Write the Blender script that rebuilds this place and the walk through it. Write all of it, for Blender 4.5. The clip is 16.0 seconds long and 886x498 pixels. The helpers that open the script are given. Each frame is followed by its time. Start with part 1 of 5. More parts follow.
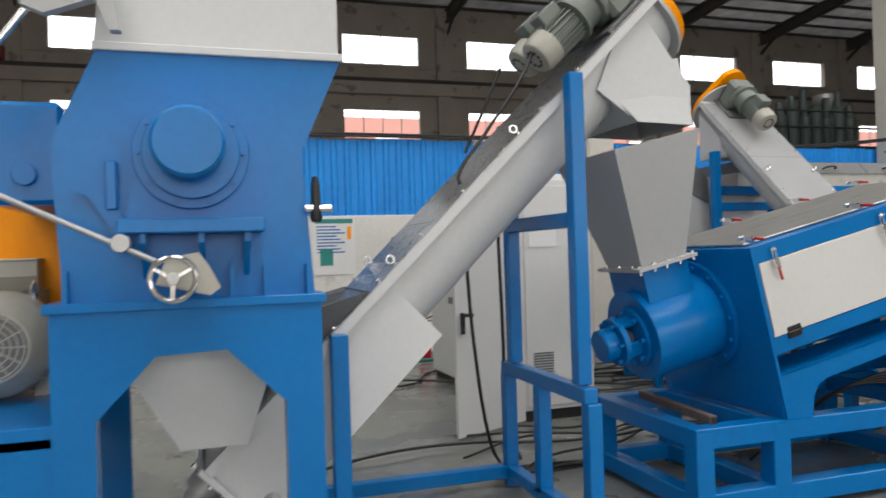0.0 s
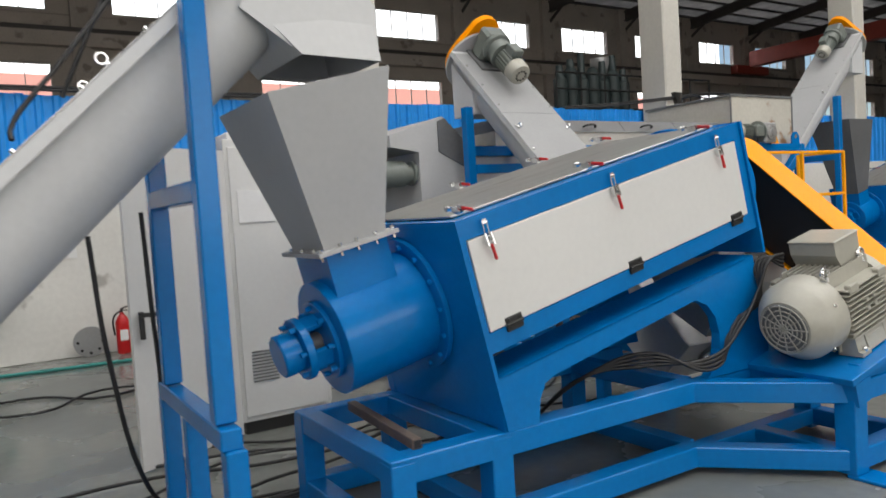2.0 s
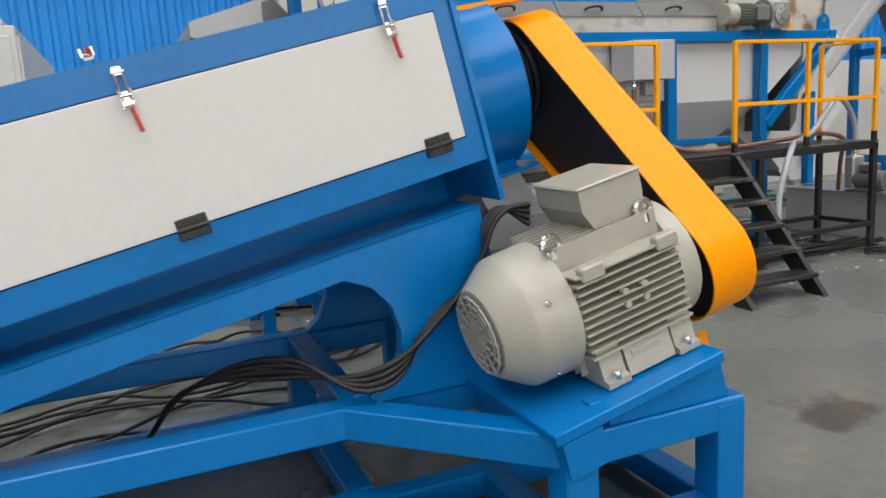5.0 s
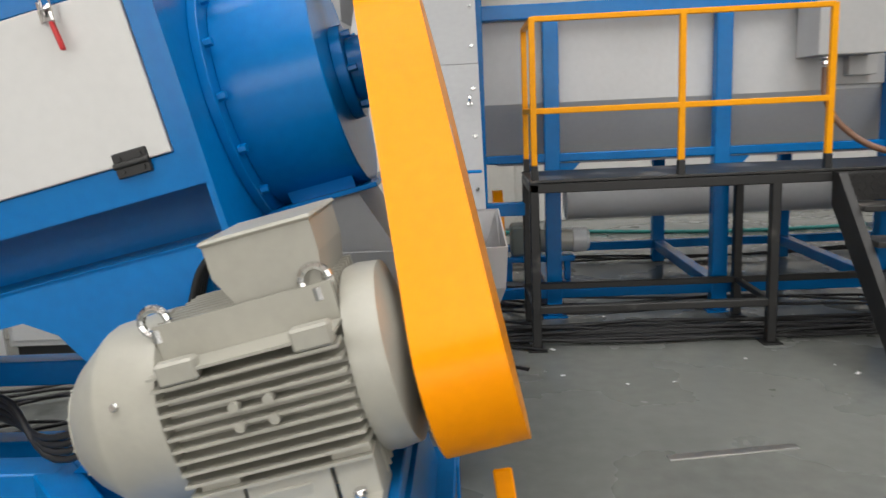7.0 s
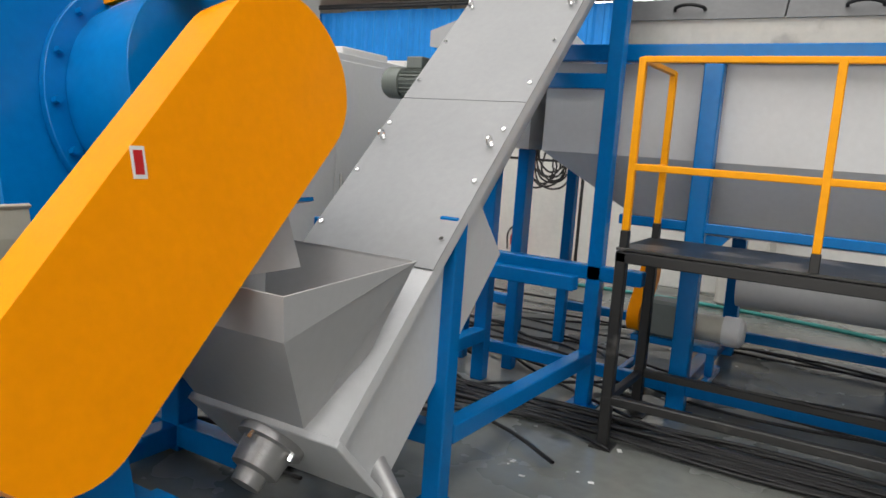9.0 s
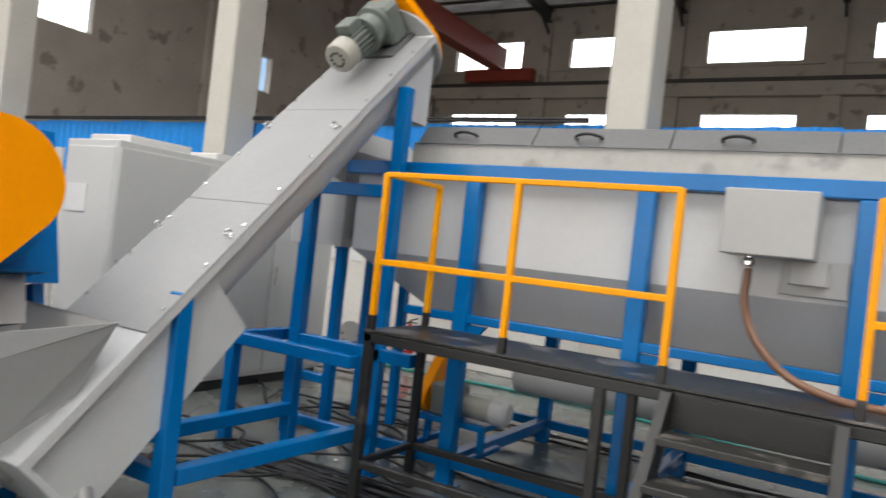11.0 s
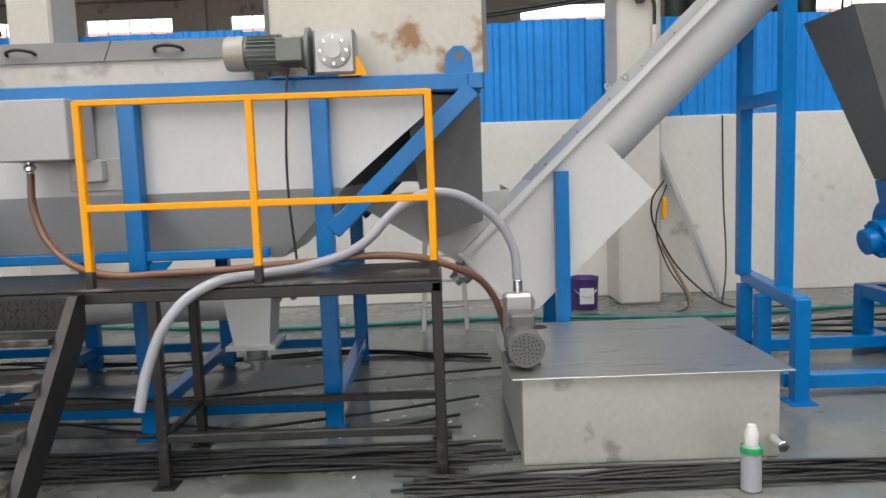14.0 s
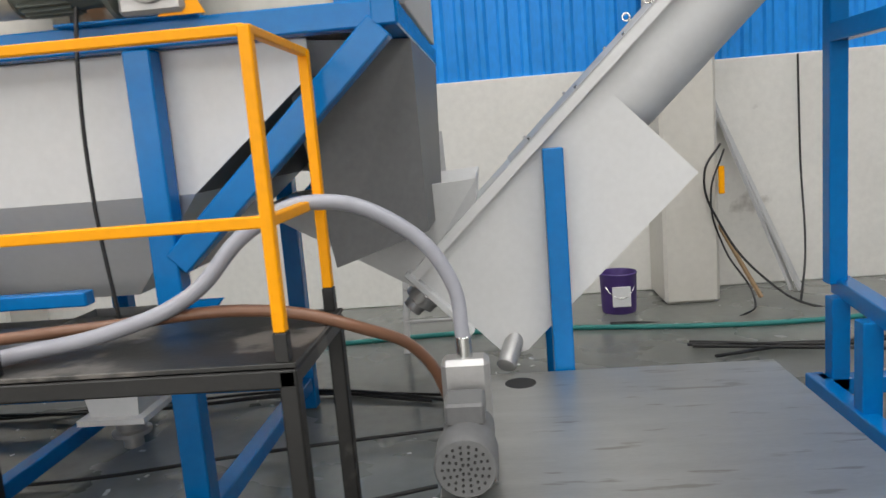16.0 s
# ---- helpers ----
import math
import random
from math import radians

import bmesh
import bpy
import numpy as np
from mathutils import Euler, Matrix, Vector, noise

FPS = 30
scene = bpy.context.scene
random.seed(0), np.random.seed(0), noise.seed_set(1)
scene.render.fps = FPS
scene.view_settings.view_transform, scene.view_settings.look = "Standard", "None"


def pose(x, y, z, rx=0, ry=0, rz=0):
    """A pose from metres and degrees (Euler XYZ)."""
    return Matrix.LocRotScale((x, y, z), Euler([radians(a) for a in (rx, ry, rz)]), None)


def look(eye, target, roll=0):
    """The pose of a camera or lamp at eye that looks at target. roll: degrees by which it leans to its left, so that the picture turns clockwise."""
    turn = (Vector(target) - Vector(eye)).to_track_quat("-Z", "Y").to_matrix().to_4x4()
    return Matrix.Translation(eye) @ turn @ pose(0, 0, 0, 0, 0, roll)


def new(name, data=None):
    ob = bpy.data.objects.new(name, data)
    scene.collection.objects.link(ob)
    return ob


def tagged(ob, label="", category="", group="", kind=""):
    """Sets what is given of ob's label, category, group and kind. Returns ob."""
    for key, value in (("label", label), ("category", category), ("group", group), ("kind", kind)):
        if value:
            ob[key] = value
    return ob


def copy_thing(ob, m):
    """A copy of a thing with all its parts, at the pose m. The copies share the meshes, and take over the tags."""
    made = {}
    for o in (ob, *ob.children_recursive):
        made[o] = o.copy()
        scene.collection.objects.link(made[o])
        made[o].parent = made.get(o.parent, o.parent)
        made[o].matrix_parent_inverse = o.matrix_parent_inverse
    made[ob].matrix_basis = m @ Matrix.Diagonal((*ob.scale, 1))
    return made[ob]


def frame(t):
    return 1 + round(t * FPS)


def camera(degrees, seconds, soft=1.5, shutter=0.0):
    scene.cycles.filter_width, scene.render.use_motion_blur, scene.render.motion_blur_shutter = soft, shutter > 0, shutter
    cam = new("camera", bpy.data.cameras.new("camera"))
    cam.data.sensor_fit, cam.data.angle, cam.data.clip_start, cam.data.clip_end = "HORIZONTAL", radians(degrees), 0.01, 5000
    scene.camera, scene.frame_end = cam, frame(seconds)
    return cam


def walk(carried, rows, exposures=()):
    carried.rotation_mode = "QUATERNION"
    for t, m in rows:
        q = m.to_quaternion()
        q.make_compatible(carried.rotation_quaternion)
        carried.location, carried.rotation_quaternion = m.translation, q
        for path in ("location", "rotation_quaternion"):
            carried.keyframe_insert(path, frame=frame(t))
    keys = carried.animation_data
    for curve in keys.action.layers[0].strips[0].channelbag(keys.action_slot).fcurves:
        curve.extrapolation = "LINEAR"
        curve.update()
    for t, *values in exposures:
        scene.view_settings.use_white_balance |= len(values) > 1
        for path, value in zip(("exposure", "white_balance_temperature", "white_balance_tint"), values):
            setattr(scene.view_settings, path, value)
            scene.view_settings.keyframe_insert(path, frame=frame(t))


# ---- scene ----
cam = camera(62.3, 16.0, shutter=0.3)
PATH = [
    (0, (-0.106, -0.81, 1.588), (0.505, 1.095, 1.599), -1.7),
    (0.5, (0.052, -0.514, 1.657), (0.88, 1.304, 1.755), -3.9),
    (1, (0.329, -0.342, 1.687), (1.29, 1.407, 1.816), -5.9),
    (1.5, (0.68, -0.177, 1.632), (1.715, 1.534, 1.683), -5.3),
    (2, (1.09, -0.079, 1.615), (2.146, 1.616, 1.511), -3.6),
    (2.5, (1.527, -0.034, 1.6), (2.508, 1.696, 1.391), -3.2),
    (3, (1.949, 0.061, 1.589), (2.923, 1.786, 1.318), -2.5),
    (3.5, (2.44, 0.045, 1.547), (3.382, 1.786, 1.265), -2.8),
    (3.7, (2.631, 0.065, 1.545), (3.556, 1.815, 1.261), -3.0),
    (5.8, (4.635, 0.391, 1.549), (5.134, 2.29, 1.17), -3.3),
    (6, (4.831, 0.432, 1.545), (5.233, 2.356, 1.174), -3.3),
    (6.5, (5.336, 0.583, 1.555), (5.549, 2.543, 1.221), -3.6),
    (7, (5.828, 0.722, 1.564), (5.746, 2.685, 1.188), -2.7),
    (7.2, (6.034, 0.861, 1.552), (5.819, 2.812, 1.169), -1.6),
    (7.5, (6.271, 0.944, 1.589), (5.978, 2.888, 1.223), -1.1),
    (8, (6.665, 1.154, 1.594), (6.063, 3.028, 1.236), 0.5),
    (8.2, (6.792, 1.254, 1.583), (6.095, 3.095, 1.227), 1.3),
    (10.5, (8.497, 1.617, 1.607), (7.24, 3.17, 1.516), 7.2),
    (11, (8.866, 1.587, 1.65), (7.844, 3.306, 1.646), 6.3),
    (11.5, (9.171, 1.483, 1.653), (8.347, 3.304, 1.726), 3.5),
    (12, (9.562, 1.396, 1.645), (8.871, 3.272, 1.666), 3.0),
    (12.5, (9.895, 1.208, 1.67), (9.4, 3.143, 1.556), 2.5),
    (13, (10.214, 1.099, 1.651), (9.949, 3.073, 1.47), 2.1),
    (13.5, (10.546, 1.175, 1.647), (10.444, 3.162, 1.436), 0.5),
    (14, (10.696, 1.448, 1.659), (10.704, 3.437, 1.444), -2.0),
    (14.5, (10.854, 1.849, 1.702), (10.865, 3.844, 1.571), -2.6),
    (15, (10.998, 2.322, 1.718), (10.909, 4.318, 1.641), -3.4),
    (15.5, (11.141, 2.807, 1.7), (11.014, 4.794, 1.512), -5.5),
    (16, (11.332, 3.21, 1.728), (11.168, 5.179, 1.419), -4.7),
]
walk(cam, [(t, look(eye, target, roll)) for t, eye, target, roll in PATH],
     exposures=[(0, -0.2), (3.7, -0.12), (6, -0.06), (8.2, -0.04), (10.5, 0.16), (12, 0.1), (16, 0.14)])

# ---- world, light, exposure ----
world = bpy.data.worlds.new("world")
scene.world = world
world.use_nodes = True
wn = world.node_tree.nodes
sky = wn.new("ShaderNodeTexSky")
sky.sky_type = "NISHITA"
sky.sun_disc = False
sky.sun_elevation, sky.sun_rotation = radians(50), radians(150)
wn["Background"].inputs[1].default_value = 0.15
world.node_tree.links.new(sky.outputs[0], wn["Background"].inputs[0])
sun = new("sun", bpy.data.lights.new("sun", "SUN"))
sun.data.energy, sun.data.angle, sun.data.color = 1.0, radians(12), (1, 0.96, 0.9)
sun.matrix_basis = look((0, 0, 30), (6, 14, 0))


def window_lamp(x, y, z, tx, ty, tz, w, h, watts, color=(1, 0.98, 0.95)):
    """An area lamp added inside the closed hall, in place of daylight from unseen openings."""
    data = bpy.data.lights.new("daylight", "AREA")
    data.shape, data.size, data.size_y, data.energy, data.color = "RECTANGLE", w, h, watts, color
    ob = new("daylight", data)
    ob.matrix_basis = look((x, y, z), (tx, ty, tz))


# added lamps: unseen roof lights above the aisle, frontal fill before the closed south wall
for sx in (-8, 2, 12, 22):
    window_lamp(sx, -5, 15.5, sx, -5, 0, 5, 16, 1500)
    window_lamp(sx, 5.5, 15.0, sx, 5.5, 0, 8, 2.5, 330)
window_lamp(3, -15.7, 4.0, 3, 0, 2.0, 26, 5.5, 1600)

# ---- materials ----


def mat(name, color, rough=0.5, metal=0.0, var=0.15, scale=6.0, bump=0.0, grain=60.0, coat=0.0, rust=None, rust_amount=0.6, streak=None, spec=0.5):
    """A worn surface: mottling at two sizes, fine relief, uneven gloss, and blotches of a second colour where asked."""
    m = bpy.data.materials.new(name)
    m.use_nodes = True
    nt = m.node_tree
    n, ln = nt.nodes, nt.links
    b = n["Principled BSDF"]
    tc = n.new("ShaderNodeTexCoord")
    mp = n.new("ShaderNodeMapping")
    if streak:
        mp.inputs["Scale"].default_value = streak
    ln.new(tc.outputs["Object"], mp.inputs["Vector"])

    def noise_tex(s, detail):
        t = n.new("ShaderNodeTexNoise")
        t.inputs["Scale"].default_value, t.inputs["Detail"].default_value = s, detail
        ln.new(mp.outputs[0], t.inputs["Vector"])
        return t.outputs["Fac"]

    big, small = noise_tex(scale * 0.3, 5), noise_tex(scale * 5, 6)
    mixf = n.new("ShaderNodeMath")
    mixf.operation = "MULTIPLY_ADD"
    ln.new(big, mixf.inputs[0])
    mixf.inputs[1].default_value = 0.6
    add = n.new("ShaderNodeMath")
    add.operation = "MULTIPLY"
    ln.new(small, add.inputs[0])
    add.inputs[1].default_value = 0.4
    ln.new(add.outputs[0], mixf.inputs[2])
    ramp = n.new("ShaderNodeValToRGB")
    lo = [max(0, c * (1 - var)) for c in color]
    hi = [min(1, c * (1 + var)) for c in color]
    ramp.color_ramp.elements[0].position, ramp.color_ramp.elements[1].position = 0.32, 0.68
    ramp.color_ramp.elements[0].color, ramp.color_ramp.elements[1].color = (*lo, 1), (*hi, 1)
    ln.new(mixf.outputs[0], ramp.inputs[0])
    out = ramp.outputs[0]
    if rust:
        r2 = n.new("ShaderNodeValToRGB")
        r2.color_ramp.elements[0].position, r2.color_ramp.elements[1].position = rust_amount, rust_amount + 0.06
        ln.new(noise_tex(scale * 0.55, 8), r2.inputs[0])
        mx = n.new("ShaderNodeMix")
        mx.data_type = "RGBA"
        ln.new(r2.outputs[0], mx.inputs[0])
        ln.new(out, mx.inputs[6])
        mx.inputs[7].default_value = (*rust, 1)
        out = mx.outputs[2]
    ln.new(out, b.inputs["Base Color"])
    rr = n.new("ShaderNodeMapRange")
    rr.inputs[3].default_value, rr.inputs[4].default_value = max(0.03, rough - 0.03), min(1, rough + 0.05)
    ln.new(small, rr.inputs[0])
    ln.new(rr.outputs[0], b.inputs["Roughness"])
    b.inputs["Metallic"].default_value = metal
    b.inputs["Specular IOR Level"].default_value = spec
    b.inputs["Coat Weight"].default_value = coat
    b.inputs["Coat Roughness"].default_value = 0.15
    if bump:
        bp = n.new("ShaderNodeBump")
        bp.inputs["Strength"].default_value, bp.inputs["Distance"].default_value = bump, 0.01
        ln.new(noise_tex(grain, 4), bp.inputs["Height"])
        ln.new(bp.outputs[0], b.inputs["Normal"])
    return m


BLUE = mat("blue_paint", (0.0, 0.15, 0.45), 0.22, var=0.1, bump=0.015, grain=90, spec=0.26)
ORANGE = mat("orange_paint", (0.93, 0.31, 0.0), 0.3, var=0.06, bump=0.03, spec=0.12)
YELLOW = mat("yellow_rail_paint", (0.92, 0.37, 0.0), 0.4, var=0.08, bump=0.03, spec=0.2)
GREY = mat("grey_paint", (0.43, 0.435, 0.44), 0.45, var=0.05, bump=0.01, spec=0.35)
GREY_L = mat("light_grey_paint", (0.57, 0.58, 0.59), 0.42, var=0.05, bump=0.01)
GREY_D = mat("dark_grey_surface", (0.13, 0.133, 0.137), 0.5, var=0.15, bump=0.02)
WHITE = mat("white_panel_paint", (0.62, 0.62, 0.61), 0.4, var=0.04, bump=0.02)
MOTOR = mat("motor_grey_paint", (0.37, 0.36, 0.31), 0.38, var=0.08, bump=0.05, coat=0.15)
MOTOR_G = mat("green_grey_motor_paint", (0.16, 0.18, 0.165), 0.4, var=0.1, bump=0.05)
STEEL = mat("stainless_sheet", (0.55, 0.55, 0.53), 0.43, 1.0, var=0.1, bump=0.05, streak=(1, 6, 1), rust=(0.4, 0.38, 0.35), rust_amount=0.62)
STEELSIDE = mat("pickled_steel_side", (0.56, 0.56, 0.53), 0.5, 0.55, var=0.1, bump=0.05, rust=(0.36, 0.35, 0.32), rust_amount=0.63)
COVERM = mat("galvanised_cover_sheet", (0.33, 0.33, 0.33), 0.27, 0.75, var=0.12, bump=0.04, streak=(0.6, 3, 1))
COVERG = mat("grey_cover_paint", (0.3, 0.305, 0.31), 0.42, var=0.07, bump=0.015, spec=0.35)
CHROME = mat("chrome", (0.75, 0.75, 0.75), 0.15, 1.0, var=0.05)
CAST = mat("cast_aluminium", (0.42, 0.42, 0.42), 0.4, 0.6, var=0.1, bump=0.1)
BLACKST = mat("black_steel_paint", (0.013, 0.013, 0.013), 0.45, var=0.3, bump=0.08, rust=(0.07, 0.065, 0.06), rust_amount=0.64)
DECK = mat("worn_black_deck_plate", (0.024, 0.024, 0.023), 0.36, 0.1, var=0.3, bump=0.1, rust=(0.13, 0.12, 0.11), rust_amount=0.56)
RUBBER = mat("black_rubber", (0.012, 0.012, 0.013), 0.55, var=0.2, bump=0.05)
CABLE = mat("black_cable", (0.012, 0.012, 0.013), 0.45, var=0.2)
RED = mat("red_plastic", (0.5, 0.01, 0.012), 0.35, var=0.08)
REDPAINT = mat("red_oxide_paint", (0.33, 0.045, 0.025), 0.5, var=0.15)
PURPLE = mat("purple_label", (0.06, 0.03, 0.16), 0.45, var=0.1)
PAPER = mat("paper", (0.72, 0.72, 0.72), 0.7, var=0.05)
RUSTY = mat("bare_rusty_sheet", (0.55, 0.53, 0.47), 0.6, 0.1, var=0.12, bump=0.08, scale=4, rust=(0.3, 0.17, 0.09), rust_amount=0.62)
BEIGE = mat("scuffed_cream_sheet", (0.52, 0.5, 0.45), 0.55, 0.05, var=0.12, bump=0.05, scale=5, rust=(0.36, 0.34, 0.31), rust_amount=0.6)
WALLW = mat("whitewashed_plaster", (0.68, 0.67, 0.635), 0.85, var=0.09, bump=0.15, grain=25, scale=3, rust=(0.4, 0.38, 0.35), rust_amount=0.67)
WALLT = mat("tan_plaster", (0.48, 0.43, 0.375), 0.9, var=0.14, bump=0.15, grain=12, scale=2, rust=(0.29, 0.25, 0.21), rust_amount=0.6)
COLW = mat("cream_column_plaster", (0.56, 0.54, 0.49), 0.85, var=0.08, bump=0.12, grain=20, scale=3)
SHEET = mat("blue_fence_sheet", (0.01, 0.24, 0.7), 0.45, 0.0, var=0.2, bump=0.03, spec=0.35, streak=(1, 1, 0.3))
ROOFST = mat("dark_roof_steel", (0.07, 0.062, 0.056), 0.6, var=0.2)
ROOFSH = mat("roof_foil_sheet", (0.42, 0.4, 0.37), 0.5, 0.2, var=0.35, scale=4, bump=0.1)
FLOOR = mat("sealed_concrete", (0.165, 0.172, 0.16), 0.24, var=0.18, scale=2.2, bump=0.05, grain=40, rust=(0.075, 0.078, 0.07), rust_amount=0.64)
nt = FLOOR.node_tree
pool = nt.nodes.new("ShaderNodeTexNoise")
pool.inputs["Scale"].default_value, pool.inputs["Detail"].default_value = 0.9, 5
nt.links.new(nt.nodes["Texture Coordinate"].outputs["Object"], pool.inputs["Vector"])
wet = nt.nodes.new("ShaderNodeMapRange")
wet.inputs[1].default_value, wet.inputs[2].default_value = 0.4, 0.62
wet.inputs[3].default_value, wet.inputs[4].default_value = 0.36, 0.1
nt.links.new(pool.outputs["Fac"], wet.inputs[0])
nt.links.new(wet.outputs[0], nt.nodes["Principled BSDF"].inputs["Roughness"])
COPPER = mat("brown_clear_hose", (0.2, 0.1, 0.06), 0.3, var=0.1)
HOSEM = mat("grey_spiral_hose", (0.36, 0.37, 0.42), 0.3, 0.0, var=0.04)
TEAL = mat("teal_hose", (0.02, 0.22, 0.2), 0.45, var=0.1)
FRAMEW = mat("window_frame", (0.6, 0.6, 0.58), 0.5, var=0.05)
WOODM = mat("raw_timber", (0.3, 0.2, 0.11), 0.7, var=0.2, bump=0.1)

glass = bpy.data.materials.new("window_glass")
glass.use_nodes = True
gb = glass.node_tree.nodes["Principled BSDF"]
gb.inputs["Base Color"].default_value = (0.95, 0.97, 0.97, 1)
gb.inputs["Transmission Weight"].default_value = 1.0
gb.inputs["Roughness"].default_value = 0.0
gb.inputs["IOR"].default_value = 1.02

# glows as the sky and as the red building's panes
glow = bpy.data.materials.new("bright_sky_and_pane_glow")
glow.use_nodes = True
ge = glow.node_tree.nodes["Principled BSDF"]
ge.inputs["Base Color"].default_value = (0.8, 0.8, 0.8, 1)
ge.inputs["Emission Color"].default_value = (1, 1, 1, 1)
ge.inputs["Emission Strength"].default_value = 3.0

# emission stands in for daylight on the red building's front
brick_glow = bpy.data.materials.new("self_lit_red_distance")
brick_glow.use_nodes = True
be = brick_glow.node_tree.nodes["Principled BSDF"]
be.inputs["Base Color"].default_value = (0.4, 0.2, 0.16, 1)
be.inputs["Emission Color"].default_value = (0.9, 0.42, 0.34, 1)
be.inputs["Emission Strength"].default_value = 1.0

# ---- mesh tools ----
STATE = {"m": Matrix.Identity(4), "parent": None, "base": Matrix.Identity(4)}


def put(bm, name, material, bevel=0.0, smooth=False):
    """Turns a bmesh into an object, under the thing that is being built."""
    if bevel:
        sharp = [e for e in bm.edges if len(e.link_faces) == 2 and e.calc_face_angle(0) > 0.6]
        bmesh.ops.bevel(bm, geom=sharp, offset=bevel, segments=1, affect="EDGES", clamp_overlap=True)
    bmesh.ops.recalc_face_normals(bm, faces=bm.faces)
    bm.transform(STATE["m"])
    if STATE["m"].determinant() < 0:
        bmesh.ops.reverse_faces(bm, faces=bm.faces)
    me = bpy.data.meshes.new(name)
    bm.to_mesh(me)
    bm.free()
    me.materials.append(material)
    if smooth:
        for p in me.polygons:
            p.use_smooth = True
        me.set_sharp_from_angle(angle=radians(35))
    ob = new(name, me)
    if name in ("bolt", "fin", "lifting_eye", "grille_slot", "vent_hole", "chequer_rib", "louvre", "grille_bars", "foot_plate", "fin_boss"):
        ob["kind"] = "stuff"
    if STATE["parent"]:
        ob.parent = STATE["parent"]
        ob.matrix_parent_inverse = STATE["base"].inverted()
    return ob


def thing(name, label, category, base, group=""):
    """Starts a new top-level thing: the parts made after it belong to it."""
    e = new(name)
    e.empty_display_size = 0.2
    e.matrix_basis = Matrix.Translation(base)
    tagged(e, label, category, group)
    STATE["parent"], STATE["base"], STATE["m"] = e, Matrix.Translation(base), Matrix.Identity(4)
    return e


def done():
    STATE["parent"], STATE["m"] = None, Matrix.Identity(4)


def box(name, x0, x1, y0, y1, z0, z1, material, bevel=0.004):
    bm = bmesh.new()
    bmesh.ops.create_cube(bm, size=1.0, matrix=Matrix.Translation(((x0 + x1) / 2, (y0 + y1) / 2, (z0 + z1) / 2)) @ Matrix.Diagonal((x1 - x0, y1 - y0, z1 - z0, 1)))
    return put(bm, name, material, bevel)


def axis(p, q, up=(0, 0, 1)):
    """A frame at p whose z runs to q."""
    p, q = Vector(p), Vector(q)
    z = (q - p).normalized()
    u = Vector(up)
    if abs(z.dot(u)) > 0.98:
        u = Vector((0, 1, 0))
    x = u.cross(z).normalized()
    y = z.cross(x)
    m = Matrix((x, y, z)).transposed().to_4x4()
    m.translation = p
    return m, (q - p).length


def bm_beam(bm, p, q, w, h):
    m, L = axis(p, q)
    bmesh.ops.create_cube(bm, size=1.0, matrix=m @ Matrix.Translation((0, 0, L / 2)) @ Matrix.Diagonal((w, h, L, 1)))


def beam(name, p, q, w, h, material, bevel=0.006):
    bm = bmesh.new()
    bm_beam(bm, p, q, w, h)
    return put(bm, name, material, bevel)


def beams(name, runs, w, h, material, bevel=0.006):
    """Square tubes welded into one frame."""
    bm = bmesh.new()
    for i, (p, q) in enumerate(runs):
        bm_beam(bm, p, q, w - 0.002 * i, h - 0.002 * i)
    return put(bm, name, material, bevel)


def bm_cyl(bm, p, q, r, r2=None, seg=32):
    m, L = axis(p, q)
    bmesh.ops.create_cone(bm, cap_ends=True, segments=seg, radius1=r, radius2=r if r2 is None else r2, depth=L, matrix=m @ Matrix.Translation((0, 0, L / 2)))


def cyl(name, p, q, r, material, r2=None, seg=32, bevel=0.003):
    bm = bmesh.new()
    bm_cyl(bm, p, q, r, r2, seg)
    return put(bm, name, material, bevel, True)


def lathe(name, p, q, profile, material, seg=40):
    """A turned body along p to q; profile: (distance along, radius)."""
    m, _ = axis(p, q)
    bm = bmesh.new()
    rings = []
    for d, r in profile:
        rings.append([bm.verts.new(m @ Vector((r * math.cos(a), r * math.sin(a), d))) for a in [2 * math.pi * i / seg for i in range(seg)]])
    for a, b in zip(rings, rings[1:]):
        for i in range(seg):
            bm.faces.new((a[i], a[(i + 1) % seg], b[(i + 1) % seg], b[i]))
    bm.faces.new(rings[0])
    bm.faces.new(rings[-1])
    return put(bm, name, material, 0, True)


def bolts(name, p, q, ring, r, length, count, material, seg=6, phase=0.0):
    """A ring of bolt heads round the axis p to q."""
    m, _ = axis(p, q)
    bm = bmesh.new()
    for i in range(count):
        a = 2 * math.pi * i / count + phase
        c = Vector((ring * math.cos(a), ring * math.sin(a), 0))
        bm_cyl(bm, m @ c, m @ (c + Vector((0, 0, length))), r, None, seg)
    return put(bm, name, material)


def prism(name, pts, a0, a1, plane, material, bevel=0.004):
    """A plate: an outline in the plane 'xz', 'yz' or 'xy', pushed from a0 to a1 along the third axis."""
    bm = bmesh.new()

    def at(p, a):
        return {"xz": (p[0], a, p[1]), "yz": (a, p[0], p[1]), "xy": (p[0], p[1], a)}[plane]

    lo = [bm.verts.new(at(p, a0)) for p in pts]
    hi = [bm.verts.new(at(p, a1)) for p in pts]
    bm.faces.new(lo)
    bm.faces.new(hi)
    for i in range(len(pts)):
        j = (i + 1) % len(pts)
        bm.faces.new((lo[i], lo[j], hi[j], hi[i]))
    return put(bm, name, material, bevel)


